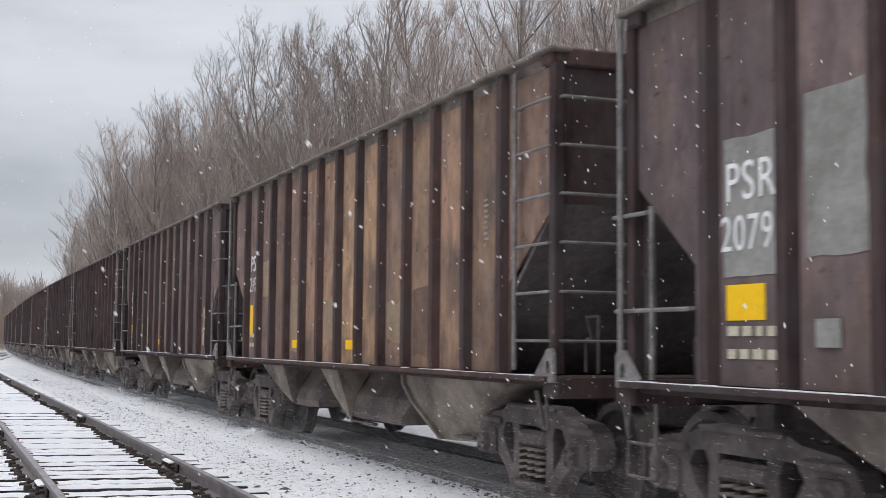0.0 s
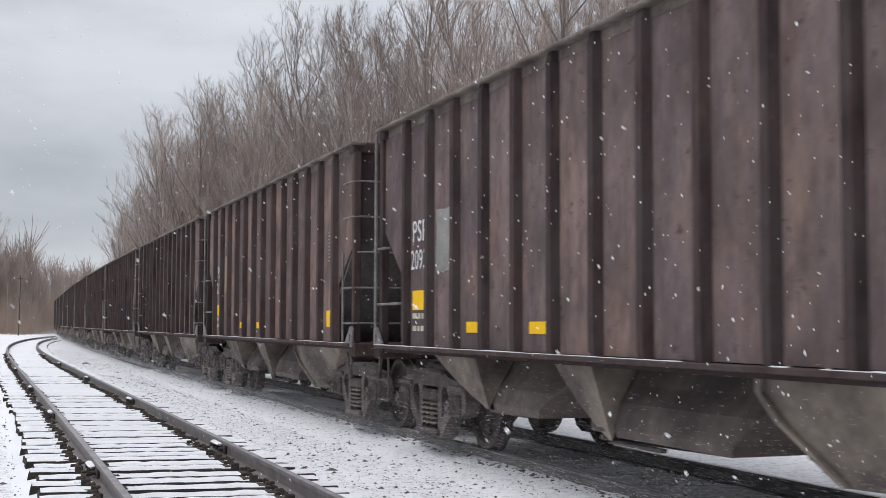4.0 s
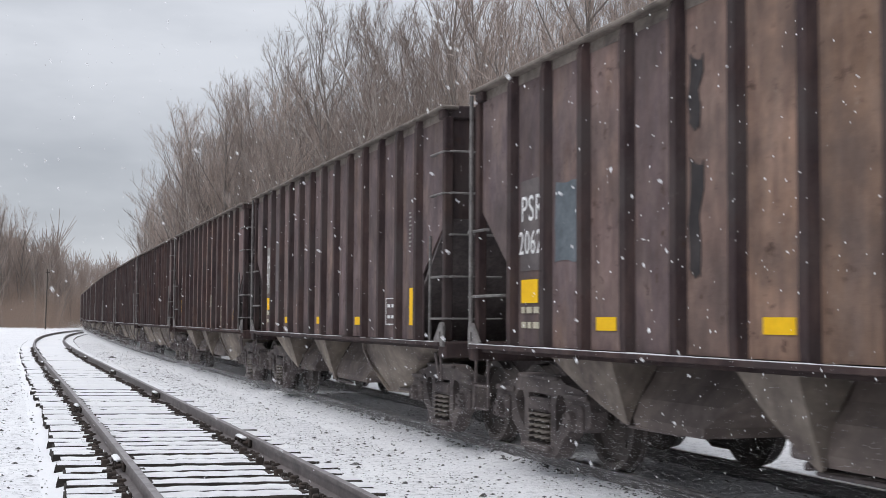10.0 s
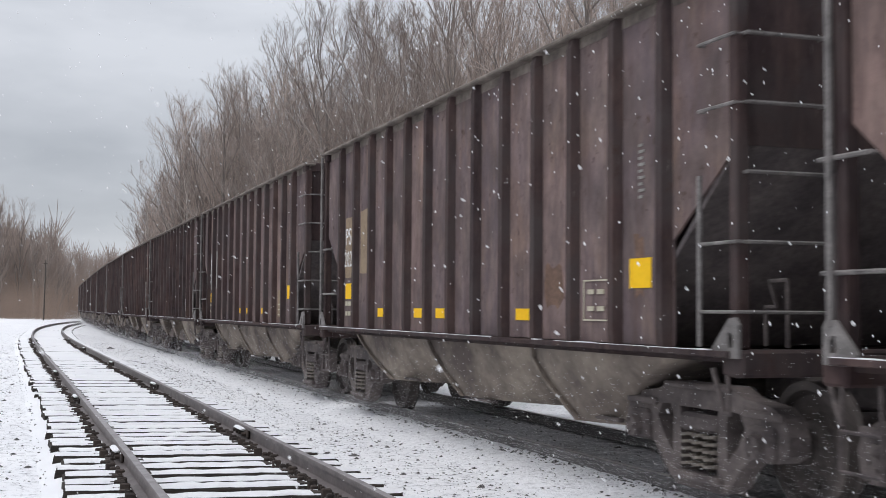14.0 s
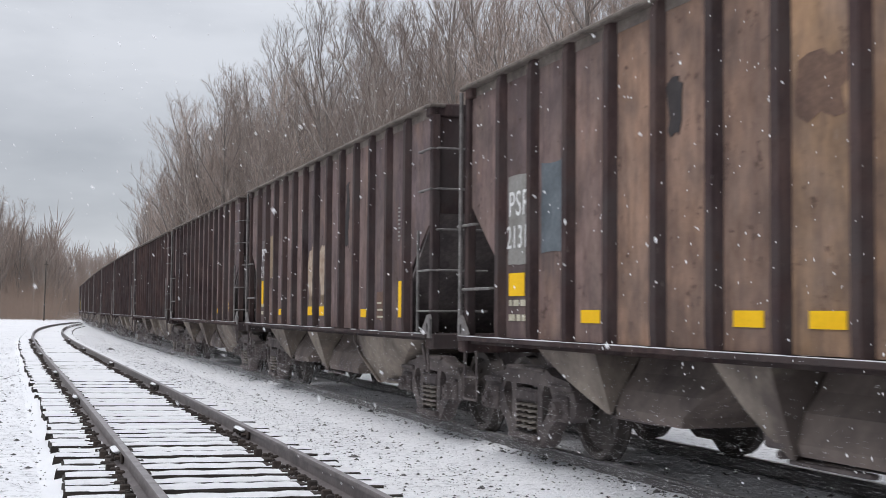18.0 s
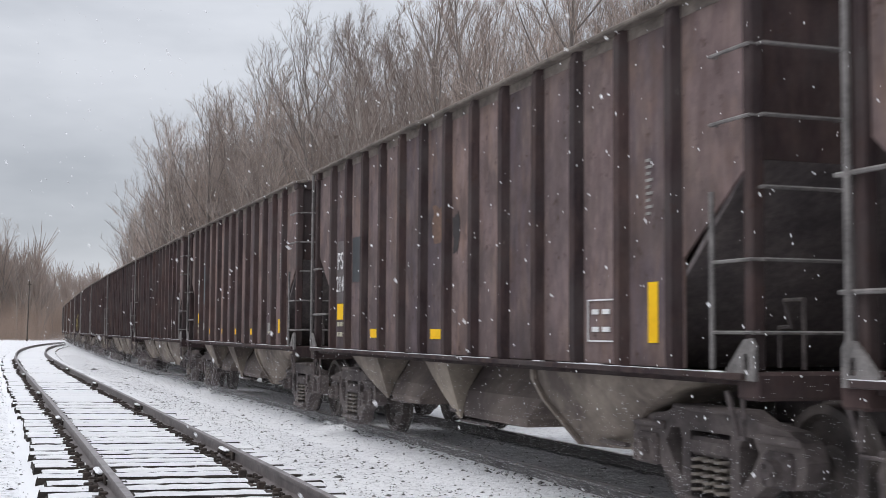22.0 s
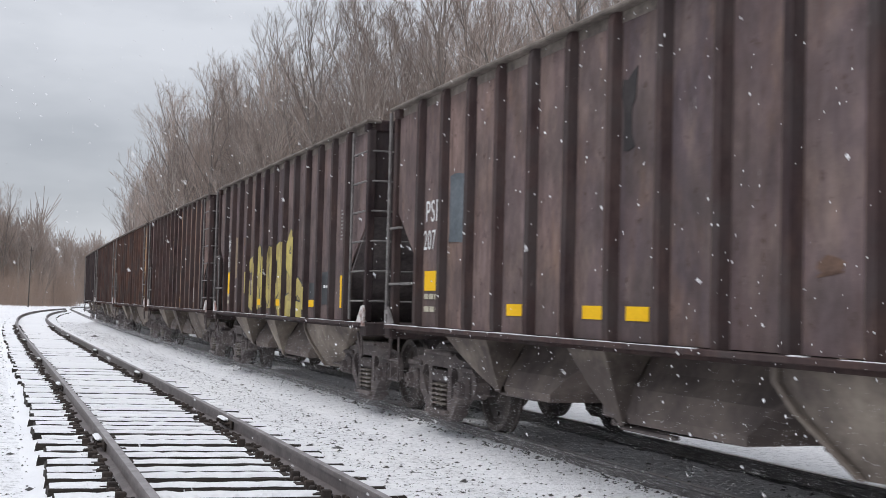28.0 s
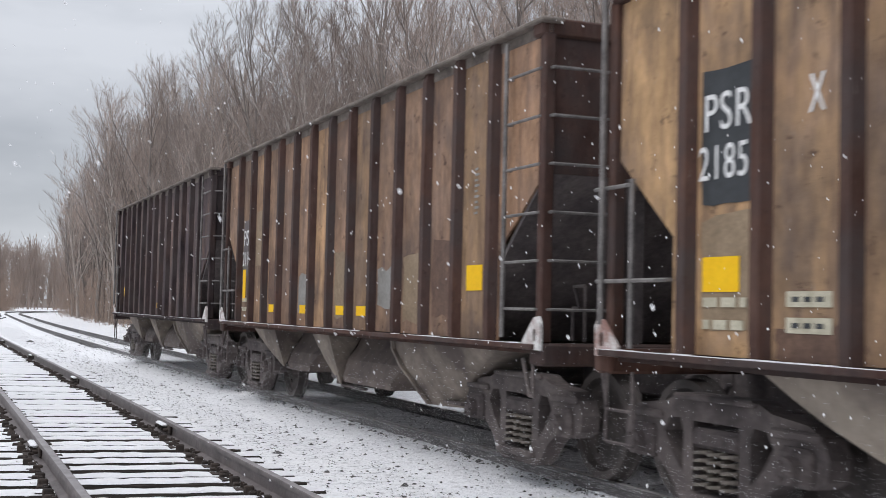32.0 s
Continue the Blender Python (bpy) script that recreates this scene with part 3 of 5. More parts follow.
stones("gravel", SIDE, 5, 80, 16000, [(1.35, 2.9), (-7.5, -1.4)], lambda s, q: -0.124 if abs(q) > 1.55 else -0.046 - 0.3 * (abs(q) - 1.24), 0.0090, M["stone"], 3, "dark gravel stones poking through thin snow")
stones("gravel", SIDE, 6, 40, 6000, [(-6.0, -1.4)], lambda s, q: -0.126 if abs(q) > 1.55 else -0.046 - 0.3 * (abs(q) - 1.24), 0.011, M["stone"], 23, "dark gravel stones poking through thin snow")
stones("gravel", SIDE, 5, 60, 1200, [(1.35, 2.9), (-6.0, -1.4)], lambda s, q: -0.122 if abs(q) > 1.55 else -0.05 - 0.3 * (abs(q) - 1.24), 0.022, M["stone"], 13, "larger dark ballast stones lying in the snow")
stones("gravel", MAIN, 5, 60, 6000, [(-1.85, -0.80), (-0.95, -0.80), (-0.6, 0.6)], lambda s, q: ballast_height(s, q) + 0.003, 0.013, M["stone"], 4, "dark ballast stones along the main track")
stones("gravel", SIDE, 5, 70, 2600, [(-1.05, -0.86), (0.50, 0.66)], lambda s, q: -0.046, 0.018, M["stone"], 15, "dark ballast lumps along the siding's rails")


# ---------------------------------------------------------------- bare trees
CIRCLES = {n: [(math.cos(2 * math.pi * k / n), math.sin(2 * math.pi * k / n)) for k in range(n)] for n in (3, 4, 5, 6)}


def tube(V, F, pts, radii, sides):
    """A round tapering tube along a polyline, added to lists of points and faces."""
    n0, last = len(V), len(pts) - 1
    for i, r in enumerate(radii):
        px, py, pz = pts[i]
        ax, ay, az = pts[max(i - 1, 0)]
        bx, by, bz = pts[min(i + 1, last)]
        dx, dy, dz = bx - ax, by - ay, bz - az
        k = 1 / (math.sqrt(dx * dx + dy * dy + dz * dz) + 1e-9)
        dx, dy, dz = dx * k, dy * k, dz * k
        ux, uy, uz = dy * 0.13 - dz * 0.87, dz * 0.31 - dx * 0.13, dx * 0.87 - dy * 0.31
        k = 1 / (math.sqrt(ux * ux + uy * uy + uz * uz) + 1e-9)
        ux, uy, uz = ux * k, uy * k, uz * k
        vx, vy, vz = dy * uz - dz * uy, dz * ux - dx * uz, dx * uy - dy * ux
        for c, w in CIRCLES[sides]:
            V.append((px + r * (c * ux + w * vx), py + r * (c * uy + w * vy), pz + r * (c * uz + w * vz)))
    for i in range(last):
        a = n0 + i * sides
        for k in range(sides):
            j = (k + 1) % sides
            F.append((a + k, a + j, a + sides + j, a + sides + k))


def grow(seed, height, limbs, spread, fine):
    """A bare broadleaf tree: a wandering stem, rising limbs that arch outwards, branches, shoots and fine twigs."""
    rng = np.random.default_rng(seed)
    tv, tf, cv, cf = [], [], [], []

    def turned(d, ang):
        a, b, c = rng.normal(0, 1, 3)
        u = np.array([d[1] * c - d[2] * b, d[2] * a - d[0] * c, d[0] * b - d[1] * a])
        u *= 1 / math.sqrt(u @ u + 1e-12)
        return d * math.cos(ang) + u * math.sin(ang)

    def shoot(p, d, length, r, level):
        """A branch in short bends, with side shoots along it."""
        n = 4 if level == 1 else 3 if level == 2 else 2
        pts, q, dd = [p], p, d
        for k in range(n):
            dd = dd + rng.normal(0, 0.10, 3) + np.array([0, 0, 0.13 if level < 3 else 0.06])
            dd /= np.linalg.norm(dd)
            q = q + dd * length / n
            pts.append(q)
        V, F = (tv, tf) if level == 1 else (cv, cf)
        tube(V, F, pts, [r * (1 - 0.75 * k / n) for k in range(n + 1)], 5 if level == 1 else 3)
        if level == 4:
            return
        count = (7, 6, 4)[level - 1] if fine else (6, 5, 3)[level - 1]
        for c in range(count):
            f = 0.22 + 0.78 * (c + rng.random()) / count
            i = min(int(f * n), n - 1)
            at = pts[i] + (pts[i + 1] - pts[i]) * (f * n - i)
            dir0 = pts[i + 1] - pts[i]
            dir0 /= np.linalg.norm(dir0)
            nd = turned(dir0, radians(rng.uniform(20, 48))) + np.array([0, 0, 0.16])
            nd /= np.linalg.norm(nd)
            k = (0.50, 0.52, 0.60)[level - 1] * rng.uniform(0.6, 1.15) * (1.1 - 0.45 * f)
            shoot(at, nd, max(length * k, 0.28), max(r * (0.5 - 0.15 * f), (0.012, 0.007, 0.005)[level - 1]), level + 1)

    # the stem, forking once part of the way up in some trees
    n = 8
    pts, q = [], np.array([0.0, 0.0, -0.4])
    d = np.array([*rng.normal(0, 0.06, 2), 1.0])
    for k in range(n + 1):
        pts.append(q)
        d = d + np.array([*rng.normal(0, 0.07, 2), 0.12])
        d /= np.linalg.norm(d)
        q = q + d * height * 0.86 / n
    r0 = 0.0105 * height
    tube(tv, tf, pts, [r0 * (1 - 0.88 * k / n) for k in range(n + 1)], 6)
    az = rng.uniform(0, 6.28)
    for c in range(limbs):
        f = 0.26 + 0.72 * c / (limbs - 1)
        i = min(int(f * n), n - 1)
        at = pts[i] + (pts[i + 1] - pts[i]) * (f * n - i)
        az += 2.4 + rng.uniform(-0.5, 0.5)
        rise = radians(rng.uniform(42, 66) + 12 * f)
        nd = np.array([math.cos(az) * math.cos(rise), math.sin(az) * math.cos(rise), math.sin(rise)])
        shoot(at, nd, height * (0.44 - 0.27 * f) * spread * rng.uniform(0.75, 1.2), r0 * (0.52 - 0.38 * f), 1)
    return pydata("trunk", tv, tf, M["bark"]), pydata("crown", cv, cf, M["twig"])


FAR_KINDS, NEAR_KINDS = 4, 10
TREE_KINDS = [grow(40 + i, h, 15, sp, False) for i, (h, sp) in enumerate([(13.0, 1.0), (11.5, 1.15), (14.5, 0.9), (12.5, 1.2)])]
TREE_KINDS += [grow(10 + i, h, 16, sp, True) for i, (h, sp) in enumerate([(12.0, 0.95), (13.5, 0.85), (14.5, 1.1), (11.0, 1.2), (15.0, 0.8), (13.0, 1.0)])]
TREE_KINDS += [grow(70 + i, h, 12, sp, False) for i, (h, sp) in enumerate([(12.0, 1.1), (14.0, 1.0), (13.0, 1.2)])]


def tree(kind, x, y, z, turn, size):
    t = tagged(new("tree"), "bare leafless broadleaf tree on the wooded bank", "tree", group="bare trees of the hillside")
    t.matrix_basis = pose(x, y, z, 0, 0, turn) @ Matrix.Diagonal((size, size, size, 1))
    part("trunk", TREE_KINDS[kind][0], None, t)
    part("crown", TREE_KINDS[kind][1], None, t)
    return t


def plant():
    rng = random.Random(21)
    spots = []
    for s0 in np.arange(8, 112, 3.7):
        for q0 in ((7.2, 10.2, 13.6, 17.5, 22.0, 27.5) if s0 > 50 else (7.2, 10.2, 13.6, 17.5) if s0 > 42 else (7.4, 11.5)):
            spots.append((s0 + rng.uniform(-1.9, 1.9), q0 + rng.uniform(-1.3, 1.6), rng.uniform(0.74, 1.0) if s0 < 46 else rng.uniform(0.84, 1.16)))
    for s0 in np.arange(82, 240, 4.0):
        for q0 in ((6.6, 10.0, 14.0, 19.0) if s0 > 112 else (6.6, 9.0)):
            spots.append((s0 + rng.uniform(-1.8, 1.8), q0 + rng.uniform(-0.8, 1.6), rng.uniform(1.15, 1.50) if s0 < 125 else rng.uniform(0.98, 1.32)))
    for s, q, size in spots:
        x, y, _ = MAIN.at(s, q)
        z = float(land(x, y)[0][0])
        tree(rng.randrange(FAR_KINDS, NEAR_KINDS) if s < 70 and q < 16 else rng.randrange(FAR_KINDS) if s < 190 else rng.randrange(NEAR_KINDS, len(TREE_KINDS)), x, y, z, rng.uniform(0, 360), size)
    # woods across the field, beyond the bend
    for k in range(105):
        b, r = radians(rng.uniform(-24, -15.8)), rng.uniform(180, 250)
        x, y = r * math.sin(b), r * math.cos(b)
        if MAIN.near(x, y)[1][0] > -8:
            continue
        z = float(land(x, y)[0][0])
        tree(rng.randrange(NEAR_KINDS, len(TREE_KINDS)), x, y, z, rng.uniform(0, 360), rng.uniform(0.85, 1.15) * float(np.interp(math.degrees(b), [-20.0, -18.4, -17.2, -16.0], [1.28, 1.18, 0.75, 0.55])))


plant()


def far_woods():
    """Distant woods that close the view: whole trees joined."""
    rng = np.random.default_rng(77)
    verts, faces = [], []
    for k in range(480):
        b, r = (radians(rng.uniform(-27, -8)), rng.uniform(270, 380)) if k < 330 else (radians(rng.uniform(-25, -17.2)), rng.uniform(195, 260))
        x, y = r * math.sin(b), r * math.cos(b)
        p = np.array([x, y, float(land(x, y)[0][0]) - 0.2])
        h = rng.uniform(12, 20)
        tube(verts, faces, [p, p + (0, 0, h * 0.45)], [0.15, 0.10], 3)
        for c in range(70):
            a, f = rng.uniform(0, 6.28), rng.uniform(0.05, 0.75)
            out = rng.uniform(0.3, 2.6) * (0.4 + f)
            st = p + np.array([0.2 * out * math.cos(a), 0.2 * out * math.sin(a), f * h])
            en = p + np.array([out * math.cos(a + 0.3), out * math.sin(a + 0.3), min(f * h + rng.uniform(1.2, 4.5), h * rng.uniform(0.85, 1.0))])
            tube(verts, faces, [st, en], [0.07, 0.03], 3)
    tagged(new("far_woods", pydata("far_woods", verts, faces, M["twig"])), "distant bare winter woods", "woods", kind="stuff")


far_woods()


def brush():
    """Brown undergrowth: thin stems in clumps at the foot of the bank, across the field and through the woods."""
    rng = np.random.default_rng(9)
    verts, faces = [], []

    def clump(x, y, h, stems):
        z = float(land(x, y)[0][0])
        for _ in range(stems):
            a, el, ln = rng.uniform(0, 6.28), rng.uniform(0.75, 1.5), h * rng.uniform(0.5, 1.15)
            st = np.array([x + rng.normal(0, 0.5), y + rng.normal(0, 0.5), z - 0.1])
            d = np.array([math.cos(a) * math.cos(el), math.sin(a) * math.cos(el), math.sin(el)])
            md = st + d * ln * 0.55
            en = md + (d + rng.normal(0, 0.25, 3)) * ln * 0.5
            tube(verts, faces, [st, md, en], [0.017, 0.011, 0.004], 3)
            for _ in range(3):
                k = md + (en - md) * rng.uniform(-0.3, 0.8)
                tube(verts, faces, [k, k + (d + rng.normal(0, 0.5, 3)) * ln * 0.3], [0.0075, 0.003], 3)

    for _ in range(1100):
        s, q = 8 + 230 * rng.random() ** 1.2, 5.6 + 26 * rng.random() ** 1.6
        x, y, _h = MAIN.at(s, q)
        clump(x, y, rng.uniform(1.5, 5.5), 6)
    for _ in range(900):
        b, r = radians(rng.uniform(-24, -15.8)), rng.uniform(172, 240)
        x, y = r * math.sin(b), r * math.cos(b)
        if MAIN.near(x, y)[1][0] < -7:
            clump(x, y, rng.uniform(2.0, 7.0), 9)
    tagged(new("brush", pydata("brush", verts, faces, M["brush"])), "brown leafless undergrowth along the bank", "brush", kind="stuff")


brush()


def utility_pole():
    p = tagged(new("utility_pole"), "thin wooden utility pole at the edge of the woods", "pole")
    x, y = 165 * math.sin(radians(-17.75)), 165 * math.cos(radians(-17.75))
    p.matrix_basis = pose(x, y, float(land(x, y)[0][0]), 0, 0, 20)
    part("pole", rod(bmesh.new(), (0, 0, -0.3), (0, 0, 7.6), 0.085, 0.06, 8), M["pole"], p)
    part("insulator_bracket", box(-0.25, 0.25, -0.05, 0.05, 7.1, 7.2), M["pole"], p)


utility_pole()


# ---------------------------------------------------------------- hopper cars
# car space: x forward, the camera's side is -y, z from the rail tops
PITCH, HALF, SIDE_Y, TOP, SILL = 12.49, 5.68, 1.44, 3.755, 1.10
RIBS = [-4.70 + 0.7833 * i for i in range(13)]
TRUCKS = (-4.85, 4.60)
AXLE, WHEEL_R = 0.865, 0.457


def car_meshes():
    """The meshes that all cars share."""
    D = {}
    # side sheets between ribs, each a shallow pressed plate
    bm = box(-0.389, 0.389, -0.011, 0.011, SILL + 0.03, TOP - 0.10)
    D["panel"] = mesh_of(bm, "side_sheet", M["paint"])
    for end in (-1, 1):
        ez = 4.78 if end > 0 else 4.90
        o = [(end * HALF, TOP - 0.1), (end * HALF, 2.54), (end * ez, 1.90), (end * ez, SILL + 0.03), (end * 4.71, SILL + 0.03), (end * 4.71, TOP - 0.1)]
        D["end_panel", end] = mesh_of(prism(bmesh.new(), o, -0.011, 0.011), "end_side_sheet", M["paint"])
    # hat-section rib, tapered at the foot; its dark colour includes the flanks' shade
    bm = bmesh.new()
    sec = [(-0.078, 0.0), (-0.046, -0.092), (0.046, -0.092), (0.078, 0.0)]
    rings = []
    for z, k in ((SILL + 0.01, 0.9), (SILL + 0.15, 1.0), (TOP - 0.12, 0.95), (TOP - 0.041, 0.7)):
        rings.append([bm.verts.new((x, y * k, z)) for x, y in sec])
    for a, b in zip(rings, rings[1:]):
        for i in range(3):
            bm.faces.new((a[i], a[i + 1], b[i + 1], b[i]))
    bm.faces.new(rings[0][::-1])
    bm.faces.new(rings[-1])
    bmesh.ops.recalc_face_normals(bm, faces=bm.faces)
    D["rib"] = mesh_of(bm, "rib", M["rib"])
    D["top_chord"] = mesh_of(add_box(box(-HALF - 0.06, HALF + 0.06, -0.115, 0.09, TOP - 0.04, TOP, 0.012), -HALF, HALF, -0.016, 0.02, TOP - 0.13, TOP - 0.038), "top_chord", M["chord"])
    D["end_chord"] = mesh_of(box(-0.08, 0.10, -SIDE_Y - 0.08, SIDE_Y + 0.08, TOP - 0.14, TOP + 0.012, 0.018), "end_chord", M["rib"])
    bm = bmesh.new()
    add_box(bm, -HALF, HALF, -0.135, 0.03, SILL - 0.022, SILL + 0.022, 0.006)
    add_box(bm, -HALF, HALF, -0.02, 0.01, SILL - 0.06, SILL - 0.022)
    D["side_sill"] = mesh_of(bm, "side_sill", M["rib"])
    # snow lying along the sill lip, broken in places
    rng = random.Random(4)
    bm = bmesh.new()
    x = -HALF
    while x < HALF - 0.3:
        w = rng.uniform(0.15, 0.6)
        if rng.random() < 0.88:
            add_box(bm, x, min(x + w, HALF), -0.128, -0.128 + rng.uniform(0.02, 0.04), SILL + 0.022, SILL + 0.022 + rng.uniform(0.003, 0.009))
        x += w
    D["sill_snow"] = mesh_of(bm, "sill_snow", M["clean_snow"])
    # far wall in one sheet
    o = [(-HALF, TOP - 0.1), (-HALF, 2.54), (-4.79, 1.90), (-4.79, SILL), (4.79, SILL), (4.79, 1.90), (HALF, 2.54), (HALF, TOP - 0.1)]
    D["far_wall"] = mesh_of(prism(bmesh.new(), o, -0.011, 0.011), "far_side_sheet", M["paint"])
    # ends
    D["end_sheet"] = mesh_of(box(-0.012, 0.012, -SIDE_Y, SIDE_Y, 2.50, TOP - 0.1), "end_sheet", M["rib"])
    for end in (-1, 1):
        D["slope", end] = mesh_of(prism(bmesh.new(), [(end * 5.60, 2.54), (end * 4.00, 1.14), (end * 4.03, 1.11), (end * 5.63, 2.51)], -SIDE_Y + 0.01, SIDE_Y - 0.01), "slope_sheet", M["dark"])
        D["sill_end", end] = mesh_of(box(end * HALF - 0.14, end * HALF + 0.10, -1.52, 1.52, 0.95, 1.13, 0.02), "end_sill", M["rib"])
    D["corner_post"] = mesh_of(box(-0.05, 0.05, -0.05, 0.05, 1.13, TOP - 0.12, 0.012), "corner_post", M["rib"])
    D["end_post"] = mesh_of(box(-0.05, 0.05, -0.055, 0.055, 1.13, 2.42, 0.01), "end_post", M["dark"])
    bm = bmesh.new()
    pipe = [(-0.3, 0.1, 1.14), (-0.3, 0.1, 1.42), (-0.1, 0.05, 1.42), (-0.1, 0.0, 1.60), (0.18, -0.05, 1.60), (0.18, -0.05, 1.14)]
    for a, b in zip(pipe, pipe[1:]):
        rod(bm, a, b, 0.014)
    D["brake_pipe"] = mesh_of(bm, "brake_pipe", M["under"])
    # gusset plate with a jacking slot at the corner's foot, one for each end
    for end in (-1, 1):
        bm = bmesh.new()
        outer = [(0.04, 0.0), (0.04, 0.22), (0.0, 0.27), (-0.07, 0.26), (-0.27, 0.07), (-0.27, 0.0)]
        inner = [(-0.02, 0.07), (-0.02, 0.14), (-0.04, 0.17), (-0.075, 0.17), (-0.085, 0.12), (-0.075, 0.07)]
        for y in (-0.014, 0.014):
            ov = [bm.verts.new((end * x, y, z)) for x, z in outer]
            iv = [bm.verts.new((end * x, y, z)) for x, z in inner]
            for i in range(6):
                j = (i + 1) % 6
                bm.faces.new((ov[i], ov[j], iv[j], iv[i]))
        vs = list(bm.verts)
        for base in (0, 6):
            for i in range(6):
                j = (i + 1) % 6
                bm.faces.new((vs[base + i], vs[base + j], vs[12 + base + j], vs[12 + base + i]))
        bmesh.ops.recalc_face_normals(bm, faces=bm.faces)
        D["gusset", end] = mesh_of(bm, "gusset_plate", M["bar"])
        D["white_gusset", end] = D["gusset", end].copy()
        D["white_gusset", end].materials[0] = M["worn_white"]

    def grab(length, stand, r=0.013):
        b = bmesh.new()
        rod(b, (-length / 2, -stand, 0), (length / 2, -stand, 0), r)
        for sx in (-1, 1):
            rod(b, (sx * length / 2, -stand, 0), (sx * length / 2, 0, 0), r)
        return mesh_of(b, "grab_iron", M["bar"])

    D["grab"] = grab(0.46, 0.06)
    D["end_rung"] = grab(0.60, 0.05)
    D["rung_short"] = grab(0.46, 0.05, 0.016)
    D["rung_wide"] = grab(0.92, 0.05, 0.016)
    D["stile_short"] = mesh_of(rod(bmesh.new(), (0, 0, 1.14), (0.0, 0, 2.32), 0.020), "ladder_stile", M["bar"])
    D["stile_tall"] = mesh_of(rod(bmesh.new(), (0, 0, 1.16), (0.0, 0, TOP - 0.1), 0.022), "ladder_stile", M["bar"])
    D["corner_bar"] = mesh_of(rod(bmesh.new(), (0, 0, 1.30), (0, 0, TOP - 0.06), 0.024), "corner_grab_bar", M["bar"])
    # stirrup step under the corner
    bm = bmesh.new()
    for sx in (-1, 1):
        rod(bm, (sx * 0.17, 0, 0.98), (sx * 0.19, 0, 0.47), 0.013)
    for z in (0.47, 0.70):
        rod(bm, (-0.185, 0, z), (0.185, 0, z), 0.013)
    rod(bm, (-0.17, 0, 0.72), (-0.42, 0.1, 0.96), 0.018)
    D["step"] = mesh_of(bm, "stirrup_step", M["under"])
    bm = bmesh.new()
    rod(bm, (-0.16, 0, 1.0), (-0.06, 0.02, 0.70), 0.020)
    rod(bm, (0.02, 0, 1.0), (0.0, 0.02, 0.70), 0.016)
    rod(bm, (-0.08, 0.02, 0.70), (0.02, 0.02, 0.70), 0.016)
    D["bracket"] = mesh_of(bm, "corner_bracket", M["under"])
    # three hopper bays, narrower below
    bays = ([(-4.05, 1.07), (-2.85, 0.52), (-1.75, 0.50), (-1.12, 1.07)], [(-0.98, 1.07), (-0.30, 0.43), (1.42, 0.46), (2.02, 1.07)], [(2.12, 1.07), (2.62, 0.48), (3.82, 0.50), (4.46, 1.07)])
    for i, o in enumerate(bays):
        (xa, za), (xb, zb), (xc, zc), (xd, zd) = o
        xm, zm = xb + 0.04, 0.74
        xr = xc + (xd - xc) * (zm - zc) / (zd - zc)
        bm = bmesh.new()
        ends = []
        for sy in (-1, 1):
            # chute sheet: deep under the sill, coming out towards its foot
            rows = []
            for x0, x1, y, z in ((xm, xd - 0.05, 0.92, 1.07), (xm, xr + 0.2, 1.02, 0.88), (xm, xr, 1.13, zm), (xm, xc + 0.04, 1.19, zc + 0.08), (xm, xc, 1.17, zc)):
                rows.append([bm.verts.new((x0 + (x1 - x0) * k / 4, sy * y, z)) for k in range(5)])
            for a, b in zip(rows, rows[1:]):
                for k in range(4):
                    bm.faces.new((a[k], a[k + 1], b[k + 1], b[k]))
            ends.append([r[-1] for r in rows])
        for k in range(4):
            bm.faces.new((ends[0][k], ends[1][k], ends[1][k + 1], ends[0][k + 1]))
        # sloping end sheets and the outlet's underside
        for p, q, yp, yq in (((xa, za), (xb, zb), 1.38, 1.20), ((xb, zb), (xc, zc), 1.18, 1.17)):
            vs = [bm.verts.new(c) for c in ((p[0], -yp, p[1]), (p[0], yp, p[1]), (q[0], yq, q[1]), (q[0], -yq, q[1]))]
            bm.faces.new(vs)
        bmesh.ops.recalc_face_normals(bm, faces=bm.faces)
        D["bay", i] = mesh_of(bm, "hopper_bay", M["hopper"])
        # dusty gusset at the rear corner of the bay, with a curved free edge
        bm = bmesh.new()
        edge = [(xa + (xb - xa) * f - 0.05 * math.sin(math.pi * f), za + (zb - za) * f - 0.03 * math.sin(math.pi * f)) for f in (0, 0.25, 0.5, 0.75, 1)]
        out = edge + [(xm, zb + 0.02), (xm, 1.07)]
        ys = [1.40 - 0.17 * (1.07 - z) / 0.57 for _, z in out]
        prism(bm, out, 0, 0, [(-y, 0.02 - y) for y in ys])
        bm.verts.ensure_lookup_table()
        foot, head = bm.verts[12], bm.verts[13]
        bm.faces.new([head, *[bm.verts.new(c) for c in ((xm, -0.92, 1.07), (xm, -1.13, 0.74))], foot])
        D["bay_gusset", i] = mesh_of(bm, "bay_gusset", M["dust"])
        (x0, z0), (x1, z1) = o[0], o[1]
        bm = bmesh.new()
        add_box(bm, x1 - 0.28, x1 - 0.02, -1.24, -1.13, z1 + 0.06, z1 + 0.22, 0.02)
        add_box(bm, x1 - 0.10, x1 + 0.75, -1.17, -1.10, z1 - 0.035, z1 - 0.002, 0.01)
        rod(bm, (x1 - 0.15, -1.2, z1 + 0.02), (x1 - 0.15, 1.2, z1 + 0.02), 0.03)
        D["gate", i] = mesh_of(bm, "discharge_gate", M["under"])
